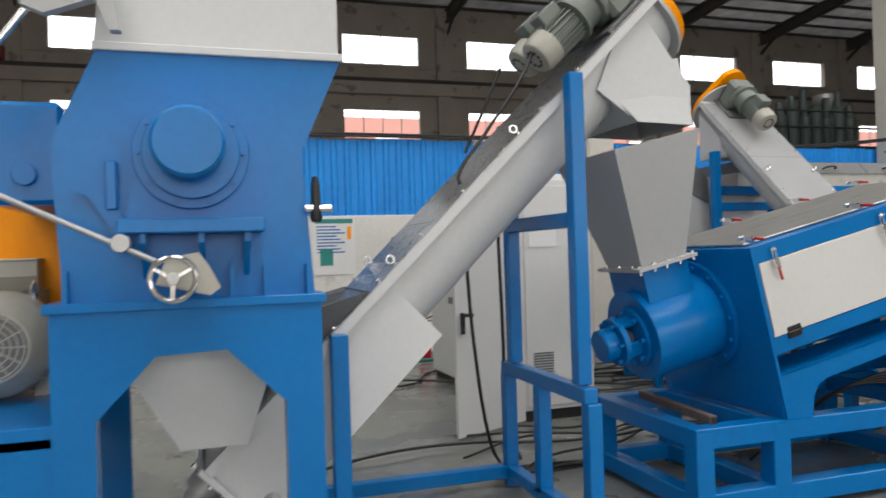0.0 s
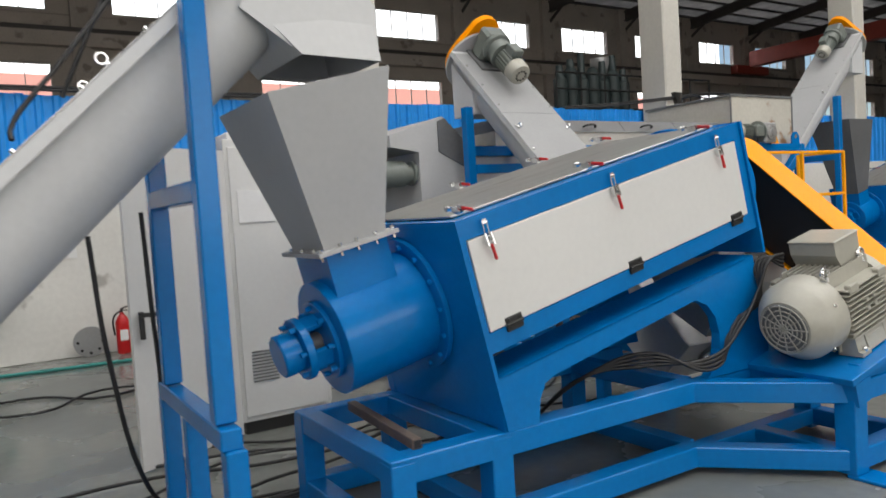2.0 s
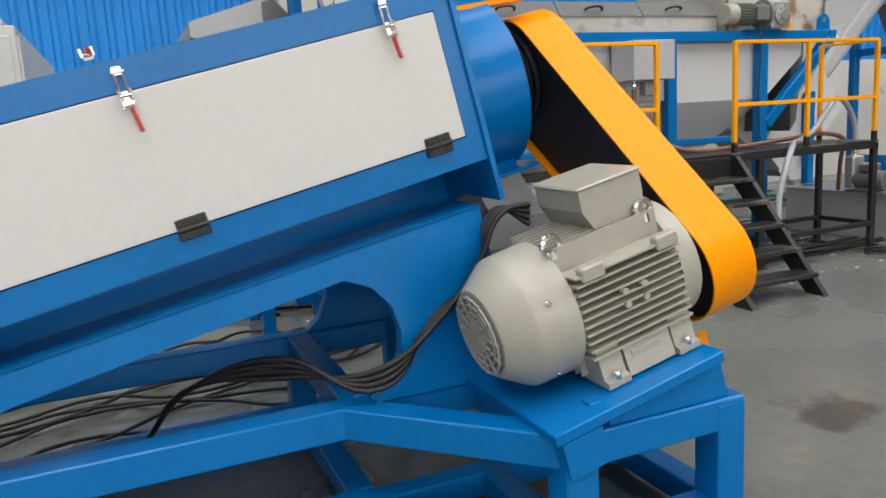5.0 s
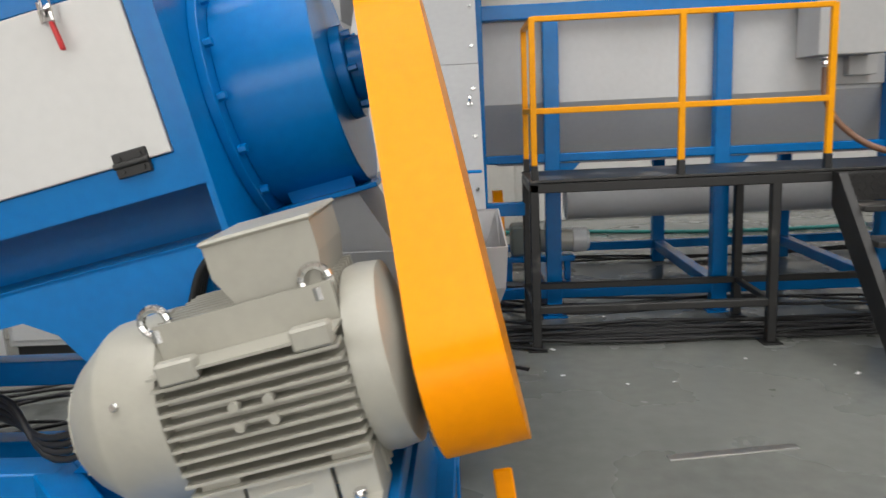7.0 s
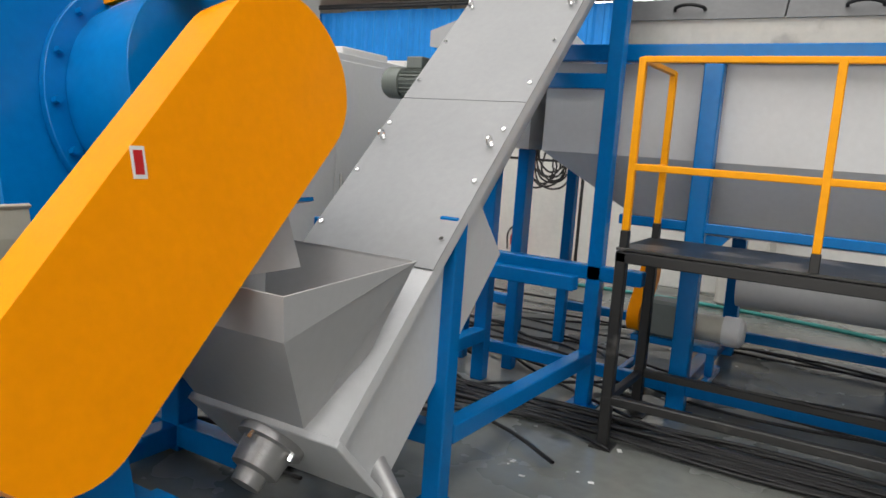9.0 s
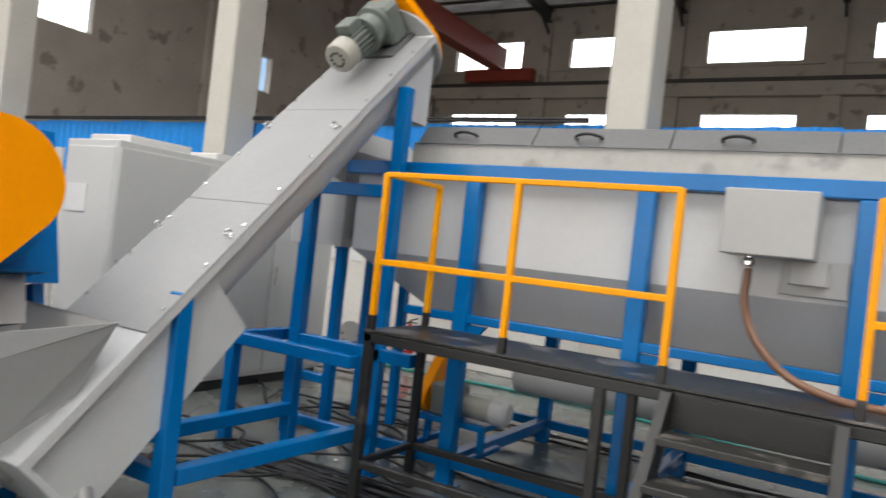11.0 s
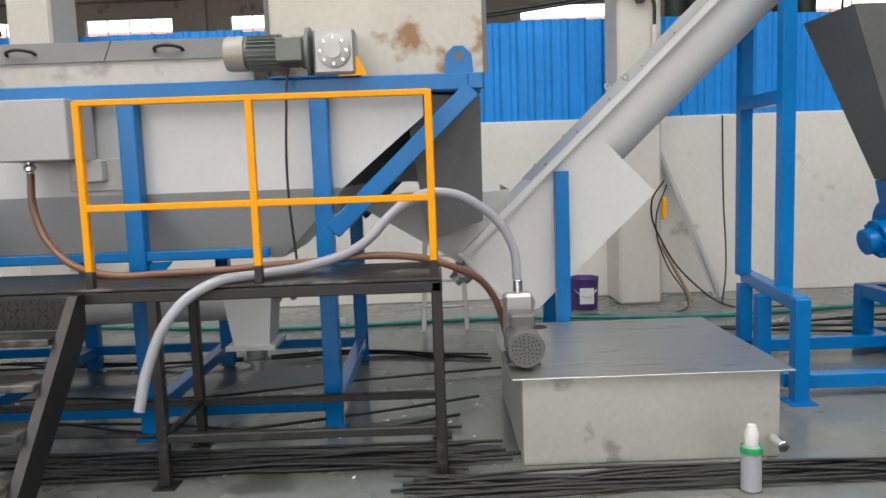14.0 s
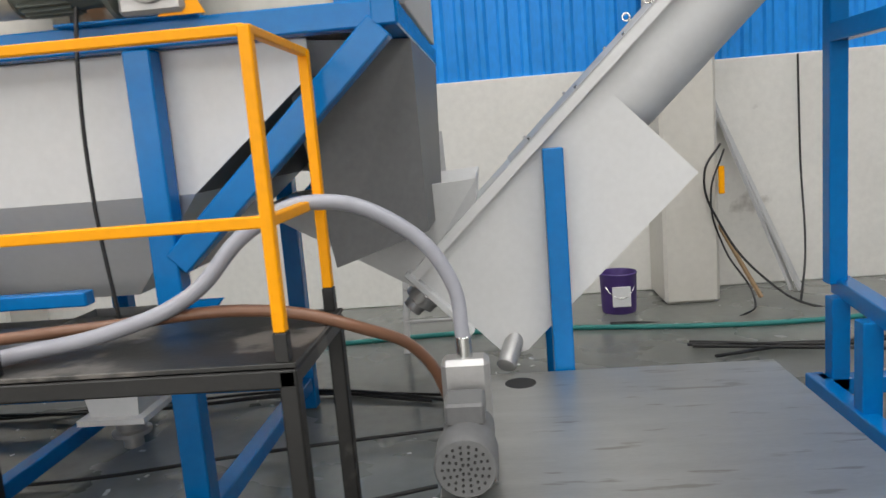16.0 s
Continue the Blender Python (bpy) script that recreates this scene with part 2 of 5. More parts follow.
def loft(name, low, high, material, t=0.006, closed=False):
    """A four-sided funnel of sheet between two corner loops, with thickness."""
    bm = bmesh.new()
    a = [bm.verts.new(p) for p in low]
    b = [bm.verts.new(p) for p in high]
    fs = [bm.faces.new((a[i], a[(i + 1) % 4], b[(i + 1) % 4], b[i])) for i in range(4)]
    if closed:
        bm.faces.new(a)
        bm.faces.new(b)
    else:
        bmesh.ops.recalc_face_normals(bm, faces=bm.faces)
        bmesh.ops.solidify(bm, geom=fs, thickness=t)
    return put(bm, name, material)


def hose(name, pts, r, material, seg=4):
    """A bent pipe or cable through the points."""
    cu = bpy.data.curves.new(name, "CURVE")
    cu.dimensions, cu.bevel_depth, cu.bevel_resolution, cu.resolution_u = "3D", r, seg // 2, 8
    sp = cu.splines.new("BEZIER")
    sp.bezier_points.add(len(pts) - 1)
    for b, p in zip(sp.bezier_points, pts):
        b.co = STATE["m"] @ Vector(p)
        b.handle_left_type = b.handle_right_type = "AUTO"
    cu.use_fill_caps = True
    cu.materials.append(material)
    ob = new(name, cu)
    if STATE["parent"]:
        ob.parent = STATE["parent"]
        ob.matrix_parent_inverse = STATE["base"].inverted()
    return ob


def structure(ob, label):
    return tagged(ob, label, kind="structure")

# ---- the hall ----
X0, X1, Y0, Y1 = -18.5, 96.0, -16.0, 41.6
structure(box("floor", X0, X1, Y0, Y1, -0.2, 0, FLOOR, 0), "worn grey sealed concrete factory floor with damp stains")


def joined_boxes(name, boxes, material, bevel=0.0):
    bm = bmesh.new()
    for x0, x1, y0, y1, z0, z1 in boxes:
        bmesh.ops.create_cube(bm, size=1.0, matrix=Matrix.Translation(((x0 + x1) / 2, (y0 + y1) / 2, (z0 + z1) / 2)) @ Matrix.Diagonal((x1 - x0, y1 - y0, z1 - z0, 1)))
    return put(bm, name, material, bevel)


WIN = [7.7 + 7.73 * k for k in range(-3, 11)]
WW = 4.63
ROWS_Z = ((8.44, 10.25), (12.88, 14.69))
LZ = ROWS_Z[1][0]
bs = [(X0, X1, Y1, Y1 + 0.4, 0, 8.44), (X0, X1, Y1, Y1 + 0.4, 10.25, LZ), (X0, X1, Y1, Y1 + 0.4, 14.69, 17.4)]
edges = [X0] + [e for w in WIN for e in (w, w + WW)] + [X1]
for z0, z1 in ROWS_Z:
    for a, b in zip(edges[::2], edges[1::2]):
        bs.append((a, b, Y1, Y1 + 0.4, z0, z1))
for w in WIN:
    bs.append((w - 2.05, w - 1.2, Y1 - 0.35, Y1, 0, 16.5))
bs.append((X0, X1, Y1 - 0.5, Y1, 11.05, 11.75))
bs.append((X0, X1, Y1 - 0.12, Y1, LZ - 0.2, LZ))
bs.append((X0, X1, Y1 - 0.12, Y1, 7.75, 7.86))
structure(joined_boxes("wall_north", bs, WALLT), "tan plastered factory wall with pilasters, ledge and two rows of windows")
structure(box("trim", X0, X1, Y1 - 0.42, Y1 - 0.3, 11.75, 12.0, ROOFST, 0), "dark steel crane rail on the wall ledge")

# one window, then its copies
wi = thing("window_1", "white framed four-pane factory window, bright with daylight", "window", (WIN[0], Y1 + 0.15, LZ))
wi["kind"] = "structure"
h = 1.81
joined_boxes("frame", [(WIN[0], WIN[0] + WW, Y1 + 0.12, Y1 + 0.2, LZ, LZ + 0.07), (WIN[0], WIN[0] + WW, Y1 + 0.12, Y1 + 0.2, LZ + h - 0.07, LZ + h)]
             + [(WIN[0] + WW * i / 4 - (0.022 if i else 0), WIN[0] + WW * i / 4 + (0.022 if i < 4 else 0), Y1 + 0.12, Y1 + 0.2, LZ + 0.07, LZ + h - 0.07) for i in range(5)], FRAMEW)
pane = box("pane", WIN[0] + 0.02, WIN[0] + WW - 0.02, Y1 + 0.155, Y1 + 0.163, LZ + 0.03, LZ + h - 0.03, glass, 0)
pane.visible_shadow = False
done()
for w in WIN:
    for z0, z1 in ROWS_Z:
        if (w, z0) != (WIN[0], LZ):
            copy_thing(wi, Matrix.Translation((w, Y1 + 0.15, z0)))

# end wall with high windows, closing walls
EY, EW, EZ = (16.4, 26.2), 2.5, ROWS_Z[0]
bs = [(X0 - 0.4, X0, Y0, Y1 + 0.4, 0, EZ[0]), (X0 - 0.4, X0, Y0, Y1 + 0.4, EZ[1], 20.5)]
ed = [Y0] + [e for w in EY for e in (w, w + EW)] + [Y1 + 0.4]
for a, b in zip(ed[::2], ed[1::2]):
    bs.append((X0 - 0.4, X0, a, b, EZ[0], EZ[1]))
for y in (5.0, 14.6, 24.4):
    bs.append((X0, X0 + 0.3, y, y + 0.5, 0, 16))
structure(joined_boxes("wall_west", bs, WALLT), "bare tan plastered end wall with high windows")
for w in EY:
    copy_thing(wi, pose(X0 - 0.15, w, EZ[0], 0, 0, 90) @ Matrix.Diagonal((EW / WW, 1, (EZ[1] - EZ[0]) / 1.81, 1)))
structure(box("wall_south", X0, X1, Y0 - 0.4, Y0, 0, 20.6, WALLT, 0), "plain tan plaster wall closing the hall")
structure(box("wall_east", X1, X1 + 0.4, Y0 - 0.4, Y1 + 0.4, 0, 20.6, WALLT, 0), "plain tan plaster wall closing the hall")


def roof_z(y):
    return 16.6 + (Y1 - y) * 0.08


# ceiling: sheet, purlins and rafters
bm = bmesh.new()
a = [bm.verts.new(p) for p in ((X0 - 0.4, Y1 + 0.4, roof_z(Y1 + 0.4)), (X1 + 0.4, Y1 + 0.4, roof_z(Y1 + 0.4)), (X1 + 0.4, Y0 - 0.4, roof_z(Y0)), (X0 - 0.4, Y0 - 0.4, roof_z(Y0)))]
f = bm.faces.new(a)
bmesh.ops.solidify(bm, geom=[f], thickness=0.08)
structure(put(bm, "ceiling", ROOFSH), "roof of ribbed sheets with patched foil lining")
bm = bmesh.new()
for i in range(28):
    y = Y1 - 0.4 - i * 1.6
    bm_beam(bm, (X0, y, roof_z(y) - 0.18), (X1, y, roof_z(y) - 0.18), 0.26, 0.12)
structure(put(bm, "trim_purlins", ROOFST), "dark steel purlins under the roof sheets")
bm = bmesh.new()
for w in WIN:
    x = w - 1.35
    for dz, ww, hh in ((-0.36, 0.34, 0.06), (-0.7, 0.08, 0.66), (-1.05, 0.34, 0.06)):
        m, L = axis((x, Y1 - 0.3, roof_z(Y1) + dz), (x, 0, roof_z(0) + dz))
        bmesh.ops.create_cube(bm, size=1.0, matrix=m @ Matrix.Translation((0, 0, L / 2)) @ Matrix.Diagonal((ww, hh, L, 1)))
    bm_beam(bm, (x, Y1 - 0.35, roof_z(Y1) - 1.7), (x, Y1 - 2.2, roof_z(Y1 - 2.2) - 0.8), 0.1, 0.2)
structure(put(bm, "trim_rafters", ROOFST), "dark steel roof rafters with knee braces")

# glowing sky, and the red building outside with its daylight put in as emission
structure(box("backdrop", X0 - 30, X1 + 30, Y1 + 52, Y1 + 52.5, -2, 70, glow, 0), "pale overcast sky beyond the windows")
structure(box("backdrop_west", X0 - 52.5, X0 - 52, -10, 60, -2, 60, glow, 0), "pale overcast sky beyond the end windows")
done()
structure(box("backdrop_red", -60, 120, Y1 + 51, Y1 + 51.4, -2, 19.5, brick_glow, 0), "pale red building front outside, its daylight given by emission")
structure(joined_boxes("backdrop_panes", [(-55 + i * 7.6, -52 + i * 7.6, Y1 + 50.8, Y1 + 50.99, 13, 17) for i in range(22)], glow), "glowing boxes as bright windows of the red building outside")

# columns along the fence
COLS = [13.04 + 6.88 * k for k in range(-3, 5)]
for i, x in enumerate(COLS):
    structure(box("column_%d" % (i + 1), x - 0.25, x + 0.25, 9.95, 10.598, 0, 18.3, COLW, 0.03), "cream plastered square column, scuffed near the ground")

# low wall with blue sheets on it
structure(joined_boxes("wall_low", [(X0, 48, 10.6, 10.85, 0, 2.22)], WALLW, 0.01), "scuffed whitewashed low wall with holes and stains")
fence = structure(box("fence", X0, 48, 10.7, 10.74, 3.36, 3.42, SHEET, 0), "blue profiled steel sheet fence standing on the low wall")
SW = 0.84


def fence_sheet():
    bm = bmesh.new()
    prof = []
    for k in range(4):
        x = k * SW / 4
        prof += [(x, 0.0), (x + 0.10, 0.0), (x + 0.125, -0.028), (x + 0.175, -0.028)]
    prof.append((SW, 0.0))
    lo = [bm.verts.new((x, y, 0)) for x, y in prof]
    hi = [bm.verts.new((x, y, 1.26)) for x, y in prof]
    back = [(x, y + 0.003) for x, y in prof]
    lo2 = [bm.verts.new((x, y, 0)) for x, y in back]
    hi2 = [bm.verts.new((x, y, 1.26)) for x, y in back]
    for i in range(len(prof) - 1):
        bm.faces.new((lo[i], lo[i + 1], hi[i + 1], hi[i]))
        bm.faces.new((lo2[i + 1], lo2[i], hi2[i], hi2[i + 1]))
        bm.faces.new((hi[i], hi[i + 1], hi2[i + 1], hi2[i]))
    return put(bm, "sheet", SHEET)


first = fence_sheet()
n = int((48 - X0) / SW)
for i in range(n):
    ob = first if i == 0 else new("sheet", first.data)
    ob.parent = fence
    ob.matrix_basis = pose(X0 + i * SW, 10.66, 2.17 + 0.012 * math.sin(i * 2.3))

# ---- crusher ----
thing("crusher", "blue painted plastic crusher with bearing, handwheel and grey feed chute", "crusher", (-0.15, 3.0, 0))
prism("body", [(-0.66, 1.42), (0.34, 1.42), (0.30, 2.05), (0.48, 2.46), (-0.52, 2.46), (-0.70, 2.07)], 2.45, 3.75, "xz", BLUE, 0.008)
loft("feed_chute", [(-0.53, 2.44, 2.46), (0.47, 2.44, 2.46), (0.47, 3.76, 2.46), (-0.53, 3.76, 2.46)],
     [(-0.42, 2.44, 3.5), (0.47, 2.44, 3.5), (0.47, 3.76, 3.5), (-0.42, 3.76, 3.5)], GREY_L, 0.01)
loft("discharge_hopper", [(-0.25, 2.75, 0.72), (0.05, 2.75, 0.72), (0.05, 3.6, 0.72), (-0.25, 3.6, 0.72)], [(-0.6, 2.6, 1.38), (0.25, 2.6, 1.38), (0.25, 3.65, 1.38), (-0.6, 3.65, 1.38)], GREY_L, 0.006)
box("flange", -0.535, 0.49, 2.43, 2.452, 2.455, 2.49, GREY_L)
prism("base_frame", [(-0.71, 0.0), (-0.55, 0.0), (-0.55, 0.95), (-0.32, 1.2), (-0.04, 1.21), (0.2, 0.97), (0.2, 0.0), (0.36, 0.0), (0.36, 1.39), (-0.71, 1.39)], 2.40, 2.52, "xz", BLUE, 0.008)
prism("base_frame", [(-0.71, 0.0), (-0.55, 0.0), (-0.55, 1.0), (0.2, 1.0), (0.2, 0.0), (0.36, 0.0), (0.36, 1.39), (-0.71, 1.39)], 3.7, 3.8, "xz", BLUE, 0.008)
prism("gusset", [(-0.71, 0.3), (-0.71, 0.9), (-1.5, 0.9), (-1.5, 0.75), (-1.1, 0.7)], 2.42, 2.5, "xz", BLUE)
box("motor_table", -1.7, -0.71, 2.42, 3.7, 0.86, 0.95, BLUE)
box("flange", -0.73, 0.38, 2.38, 3.8, 1.39, 1.43, BLUE)
for gx in (-0.66, -0.28, -0.02, 0.12, 0.3):
    prism("rib", [(gx, 1.43), (gx + 0.02, 1.43), (gx + 0.02, 1.56), (gx, 1.56)], 2.40, 2.46, "xz", BLUE)
cyl("bearing_flange", (-0.16, 2.45, 2.03), (-0.16, 2.37, 2.03), 0.23, BLUE, seg=40)
cyl("bearing_flange", (-0.16, 2.37, 2.03), (-0.16, 2.33, 2.03), 0.19, BLUE, seg=40)
cyl("bearing_cap", (-0.17, 2.33, 2.05), (-0.17, 2.16, 2.05), 0.14, BLUE, seg=40, bevel=0.012)
bolts("bolt", (-0.16, 2.37, 2.03), (-0.16, 2.0, 2.03), 0.205, 0.011, 0.018, 10, BLUE)
prism("bearing_block", [(-0.42, 1.755), (0.1, 1.755), (0.08, 1.86), (0.06, 2.1), (-0.02, 2.24), (-0.3, 2.24), (-0.40, 2.1), (-0.40, 1.86)], 2.405, 2.45, "xz", BLUE, 0.006)
box("bearing_shelf", -0.44, 0.12, 2.26, 2.45, 1.70, 1.755, BLUE)
for gx in (-0.36, -0.14, 0.04):
    prism("rib", [(2.45, 1.70), (2.29, 1.70), (2.29, 1.66), (2.45, 1.52)], gx, gx + 0.022, "yz", BLUE)
prism("lever", [(-0.62, 1.88), (-0.50, 1.88), (-0.42, 1.76), (-0.40, 1.70), (-0.46, 1.70), (-0.55, 1.85)], 2.41, 2.44, "xz", BLUE)
beams("bracket", [((-0.47, 2.42, 1.80), (-0.47, 2.42, 2.0))], 0.045, 0.05, BLUE)
lathe("clamp", (0.35, 2.42, 1.74), (0.35, 2.42, 1.95), [(0, 0.02), (0.02, 0.028), (0.08, 0.022), (0.16, 0.02), (0.2, 0.012)], BLACKST, 12)
cyl("shaft", (0.3, 2.42, 1.8), (0.42, 2.42, 1.8), 0.02, CHROME, seg=12)
# spindle, boss and handwheel
cyl("spindle", (-0.9, 2.25, 1.88), (-0.28, 2.2, 1.58), 0.012, CAST, seg=10)
cyl("boss", (-0.42, 2.18, 1.66), (-0.42, 2.26, 1.66), 0.035, CAST, seg=20)
bm = bmesh.new()
m = Matrix.Translation((-0.235, 2.14, 1.52)) @ pose(0, 0, 0, 90, 0, 0)
NR, NS = 28, 8
ring = [[bm.verts.new(m @ Vector(((0.083 + 0.011 * math.cos(b)) * math.cos(a), (0.083 + 0.011 * math.cos(b)) * math.sin(a), 0.011 * math.sin(b))))
         for b in [2 * math.pi * j / NS for j in range(NS)]] for a in [2 * math.pi * i / NR for i in range(NR)]]
for i in range(NR):
    for j in range(NS):
        bm.faces.new((ring[i][j], ring[(i + 1) % NR][j], ring[(i + 1) % NR][(j + 1) % NS], ring[i][(j + 1) % NS]))
for k in range(3):
    a = 2 * math.pi * k / 3 + 0.5
    bm_beam(bm, m @ Vector((0, 0, 0)), m @ Vector((0.08 * math.cos(a), 0.08 * math.sin(a), 0)), 0.018, 0.012)
put(bm, "handwheel", CHROME, 0, True)
cyl("hub", (-0.235, 2.12, 1.52), (-0.235, 2.25, 1.52), 0.025, CAST, seg=16)
prism("gear_housing", [(-0.26, 1.6), (-0.14, 1.62), (-0.1, 1.56), (-0.06, 1.48), (-0.1, 1.45), (-0.18, 1.47), (-0.3, 1.5)], 2.2, 2.32, "xz", MOTOR, 0.012)
# hinge arm above
cyl("gas_strut", (-1.0, 2.3, 2.2), (-0.72, 2.35, 2.62), 0.016, CHROME, seg=12)
prism("hinge_arm", [(-0.76, 2.58), (-0.68, 2.55), (-0.5, 2.62), (-0.45, 2.5), (-0.41, 2.5), (-0.46, 2.8), (-0.72, 2.72)], 2.3, 2.36, "xz", GREY, 0.01)
done()


def foot_motor(name_label, base, m, r, length, cast=MOTOR, box_side=0):
    """A finned foot-mounted motor: axis along local x from the fan end at 0; local z up, the feet at -r - 0.02."""
    STATE["m"] = m
    lathe("fan_cowl", (0, 0, 0), (1, 0, 0), [(0, r * 0.68), (0.012, r * 0.73), (length * 0.12, r * 0.99), (length * 0.14, r * 1.02), (length * 0.32, r * 1.04), (length * 0.325, r * 0.97)], cast, 48)
    lathe("grille", (0, 0, 0), (-1, 0, 0), [(-0.002, r * 0.64), (0.006, r * 0.6), (0.008, r * 0.2)], GREY_D, 36)
    bm = bmesh.new()
    for k in range(5):
        rr = r * (0.12 + 0.12 * k)
        for i in range(24):
            a0, a1 = 2 * math.pi * i / 24, 2 * math.pi * (i + 1) / 24
            bm_beam(bm, (-0.013, rr * math.cos(a0), rr * math.sin(a0)), (-0.013, rr * math.cos(a1), rr * math.sin(a1)), 0.006, 0.006)
    for i in range(12):
        a0 = 2 * math.pi * i / 12
        bm_beam(bm, (-0.013, 0, 0), (-0.013, r * 0.63 * math.cos(a0), r * 0.63 * math.sin(a0)), 0.007, 0.006)
    put(bm, "grille_bars", cast)
    x1, x2 = length * 0.32, length * 0.86
    cyl("stator", (x1, 0, 0), (x2, 0, 0), r * 0.86, cast, seg=40)
    bm = bmesh.new()
    for side in (-1, 1):
        for i in range(11):
            z = -r * 0.62 + i * r * 1.24 / 10
            yb = math.sqrt(max(0.01, (r * 0.84) ** 2 - z * z))
            bmesh.ops.create_cube(bm, size=1.0, matrix=Matrix.Translation(((x1 + x2) / 2, side * (yb + r * 1.0) / 2, z)) @ Matrix.Diagonal((x2 - x1 - 0.01, max(0.02, r * 1.02 - yb + 0.02), 0.007, 1)))
    for i in range(9):
        y = -r * 0.6 + i * r * 1.2 / 8
        for s in (-1, 1):
            zb = math.sqrt((r * 0.84) ** 2 - y * y)
            bmesh.ops.create_cube(bm, size=1.0, matrix=Matrix.Translation(((x1 + x2) / 2, y, s * (zb + r * 0.97) / 2)) @ Matrix.Diagonal((x2 - x1 - 0.01, 0.007, max(0.02, r * 0.98 - zb + 0.02), 1)))
    put(bm, "fin", cast)
    lathe("end_shield", (x2, 0, 0), (x2 + 1, 0, 0), [(0, r * 0.98), (0.03, r * 1.0), (0.1 * length, r * 0.97), (0.14 * length, r * 0.5), (0.16 * length, r * 0.2)], cast, 40)
    cyl("shaft", (length, 0, 0), (length + 0.08, 0, 0), r * 0.16, CHROME, seg=16)
    bx = length * 0.5
    bx += length * 0.1
    prism("terminal_box", [(bx - 0.02, r * 0.95), (bx + length * 0.22, r * 0.95), (bx + length * 0.24, r * 1.3), (bx + length * 0.24, r * 1.62), (bx - 0.06, r * 1.62), (bx - 0.06, r * 1.3)], -r * 0.5 + box_side, r * 0.72 + box_side, "xz", cast, 0.01)
    box("terminal_lid", bx - 0.068, bx + length * 0.24 + 0.008, -r * 0.53 + box_side, r * 0.75 + box_side, r * 1.62, r * 1.68, cast, 0.006)
    for fx in (x1 + 0.03, x2 - 0.1):
        for s in (-1, 1):
            prism("foot", [(s * r * 0.5, -r * 0.75), (s * r * 0.95, -r * 0.5), (s * r * 1.02, -r * 1.0), (s * r * 1.12, -r * 1.02), (s * r * 1.12, -r * 1.12), (s * r * 0.5, -r * 1.12)], fx, fx + 0.09, "yz", cast, 0.004)
            cyl("bolt", (fx + 0.045, s * r * 1.07, -r * 1.03), (fx + 0.045, s * r * 1.07, -r * 0.9), 0.016, CHROME, seg=6)
    for s in (-1, 1):
        box("name_plate", (x1 + x2) / 2 - 0.06, (x1 + x2) / 2 + 0.06, s * r * 0.99 - 0.006, s * r * 0.99 + 0.006, -r * 0.95, -r * 0.75, cast, 0.003)
    # skirt plate between the feet, bosses among the fins, cowl screws
    for s in (-1, 1):
        prism("skirt_plate", [(s * r * 0.9, -r * 0.62), (s * r * 0.97, -r * 0.62), (s * r * 1.06, -r * 1.1), (s * r * 0.98, -r * 1.1)], x1 + 0.13, x2 - 0.11, "yz", cast, 0.004)
        box("pad", x1 + 0.03, x1 + 0.12, s * r * 0.99 - 0.02, s * r * 0.99 + 0.02, r * 0.52, r * 0.74, cast, 0.006)
        box("pad", x2 - 0.1, x2 - 0.01, s * r * 0.99 - 0.02, s * r * 0.99 + 0.02, r * 0.52, r * 0.74, cast, 0.006)
        bm = bmesh.new()
        for px in (0.4, 0.58):
            for pz in (0.18, -0.02):
                c = Vector((x1 + (x2 - x1) * px, s * r, r * pz))
                bm_cyl(bm, c, c + Vector((0, s * 0.025, 0)), 0.012, None, 10)
        put(bm, "fin_boss", cast, 0, True)
        for a0 in (0.42, -0.75):
            c = Vector((length * 0.2, s * r * 1.02 * math.cos(a0), r * 1.02 * math.sin(a0)))
            d = Vector((0, s * math.cos(a0), math.sin(a0)))
            cyl("screw", c, c + d * 0.012, 0.011, CHROME, seg=10)
    for ex in (x1 + 0.01, x2 - 0.04):
        bm = bmesh.new()
        em = Matrix.Translation((ex, -r * 0.55, r * 1.05)) @ pose(0, 0, 0, 90, 0, 0)
        for i in range(14):
            a0, a1 = 2 * math.pi * i / 14, 2 * math.pi * (i + 1) / 14
            bm_cyl(bm, em @ Vector((0.032 * math.cos(a0), 0.032 * math.sin(a0), 0)), em @ Vector((0.032 * math.cos(a1), 0.032 * math.sin(a1), 0)), 0.01, None, 8)
        bm_cyl(bm, (ex, -r * 0.55, r * 0.85), (ex, -r * 0.55, r * 0.98), 0.018, None, 10)
        put(bm, "lifting_eye", CHROME, 0, True)
    STATE["m"] = Matrix.Identity(4)


thing("electric_motor", "large olive grey finned electric motor beside the crusher", "motor", (-1.2, 3.0, 0.95))
foot_motor("", None, pose(-1.05, 2.95, 1.22, 0, 0, 90), 0.24, 0.75)
done()
thing("belt_guard", "orange painted sheet belt guard of the crusher", "guard", (-0.95, 3.6, 0.5))
prism("cover", [(-1.5, 1.0), (-0.72, 1.0), (-0.72, 2.0), (-1.0, 2.0), (-1.5, 1.75)], 3.5, 3.75, "xz", ORANGE, 0.02)
box("bearing_plate", -0.98, -0.7, 2.75, 2.85, 1.85, 2.3, BLUE, 0.02)
cyl("boss", (-0.85, 2.75, 1.98), (-0.85, 2.72, 1.98), 0.05, BLUE, seg=20)
box("tie", -0.98, -0.71, 2.85, 3.5, 1.85, 1.95, BLUE)
done()

# ---- friction washer (tilted) ----
WM = pose(2.912, 0, 1.562, 0, -13, 0)
CY, CW = 3.3, -0.43
washer = thing("friction_washer", "blue inclined friction washer with long white doors on a welded frame", "washer", (4.0, 3.3, 0))
STATE["m"] = WM
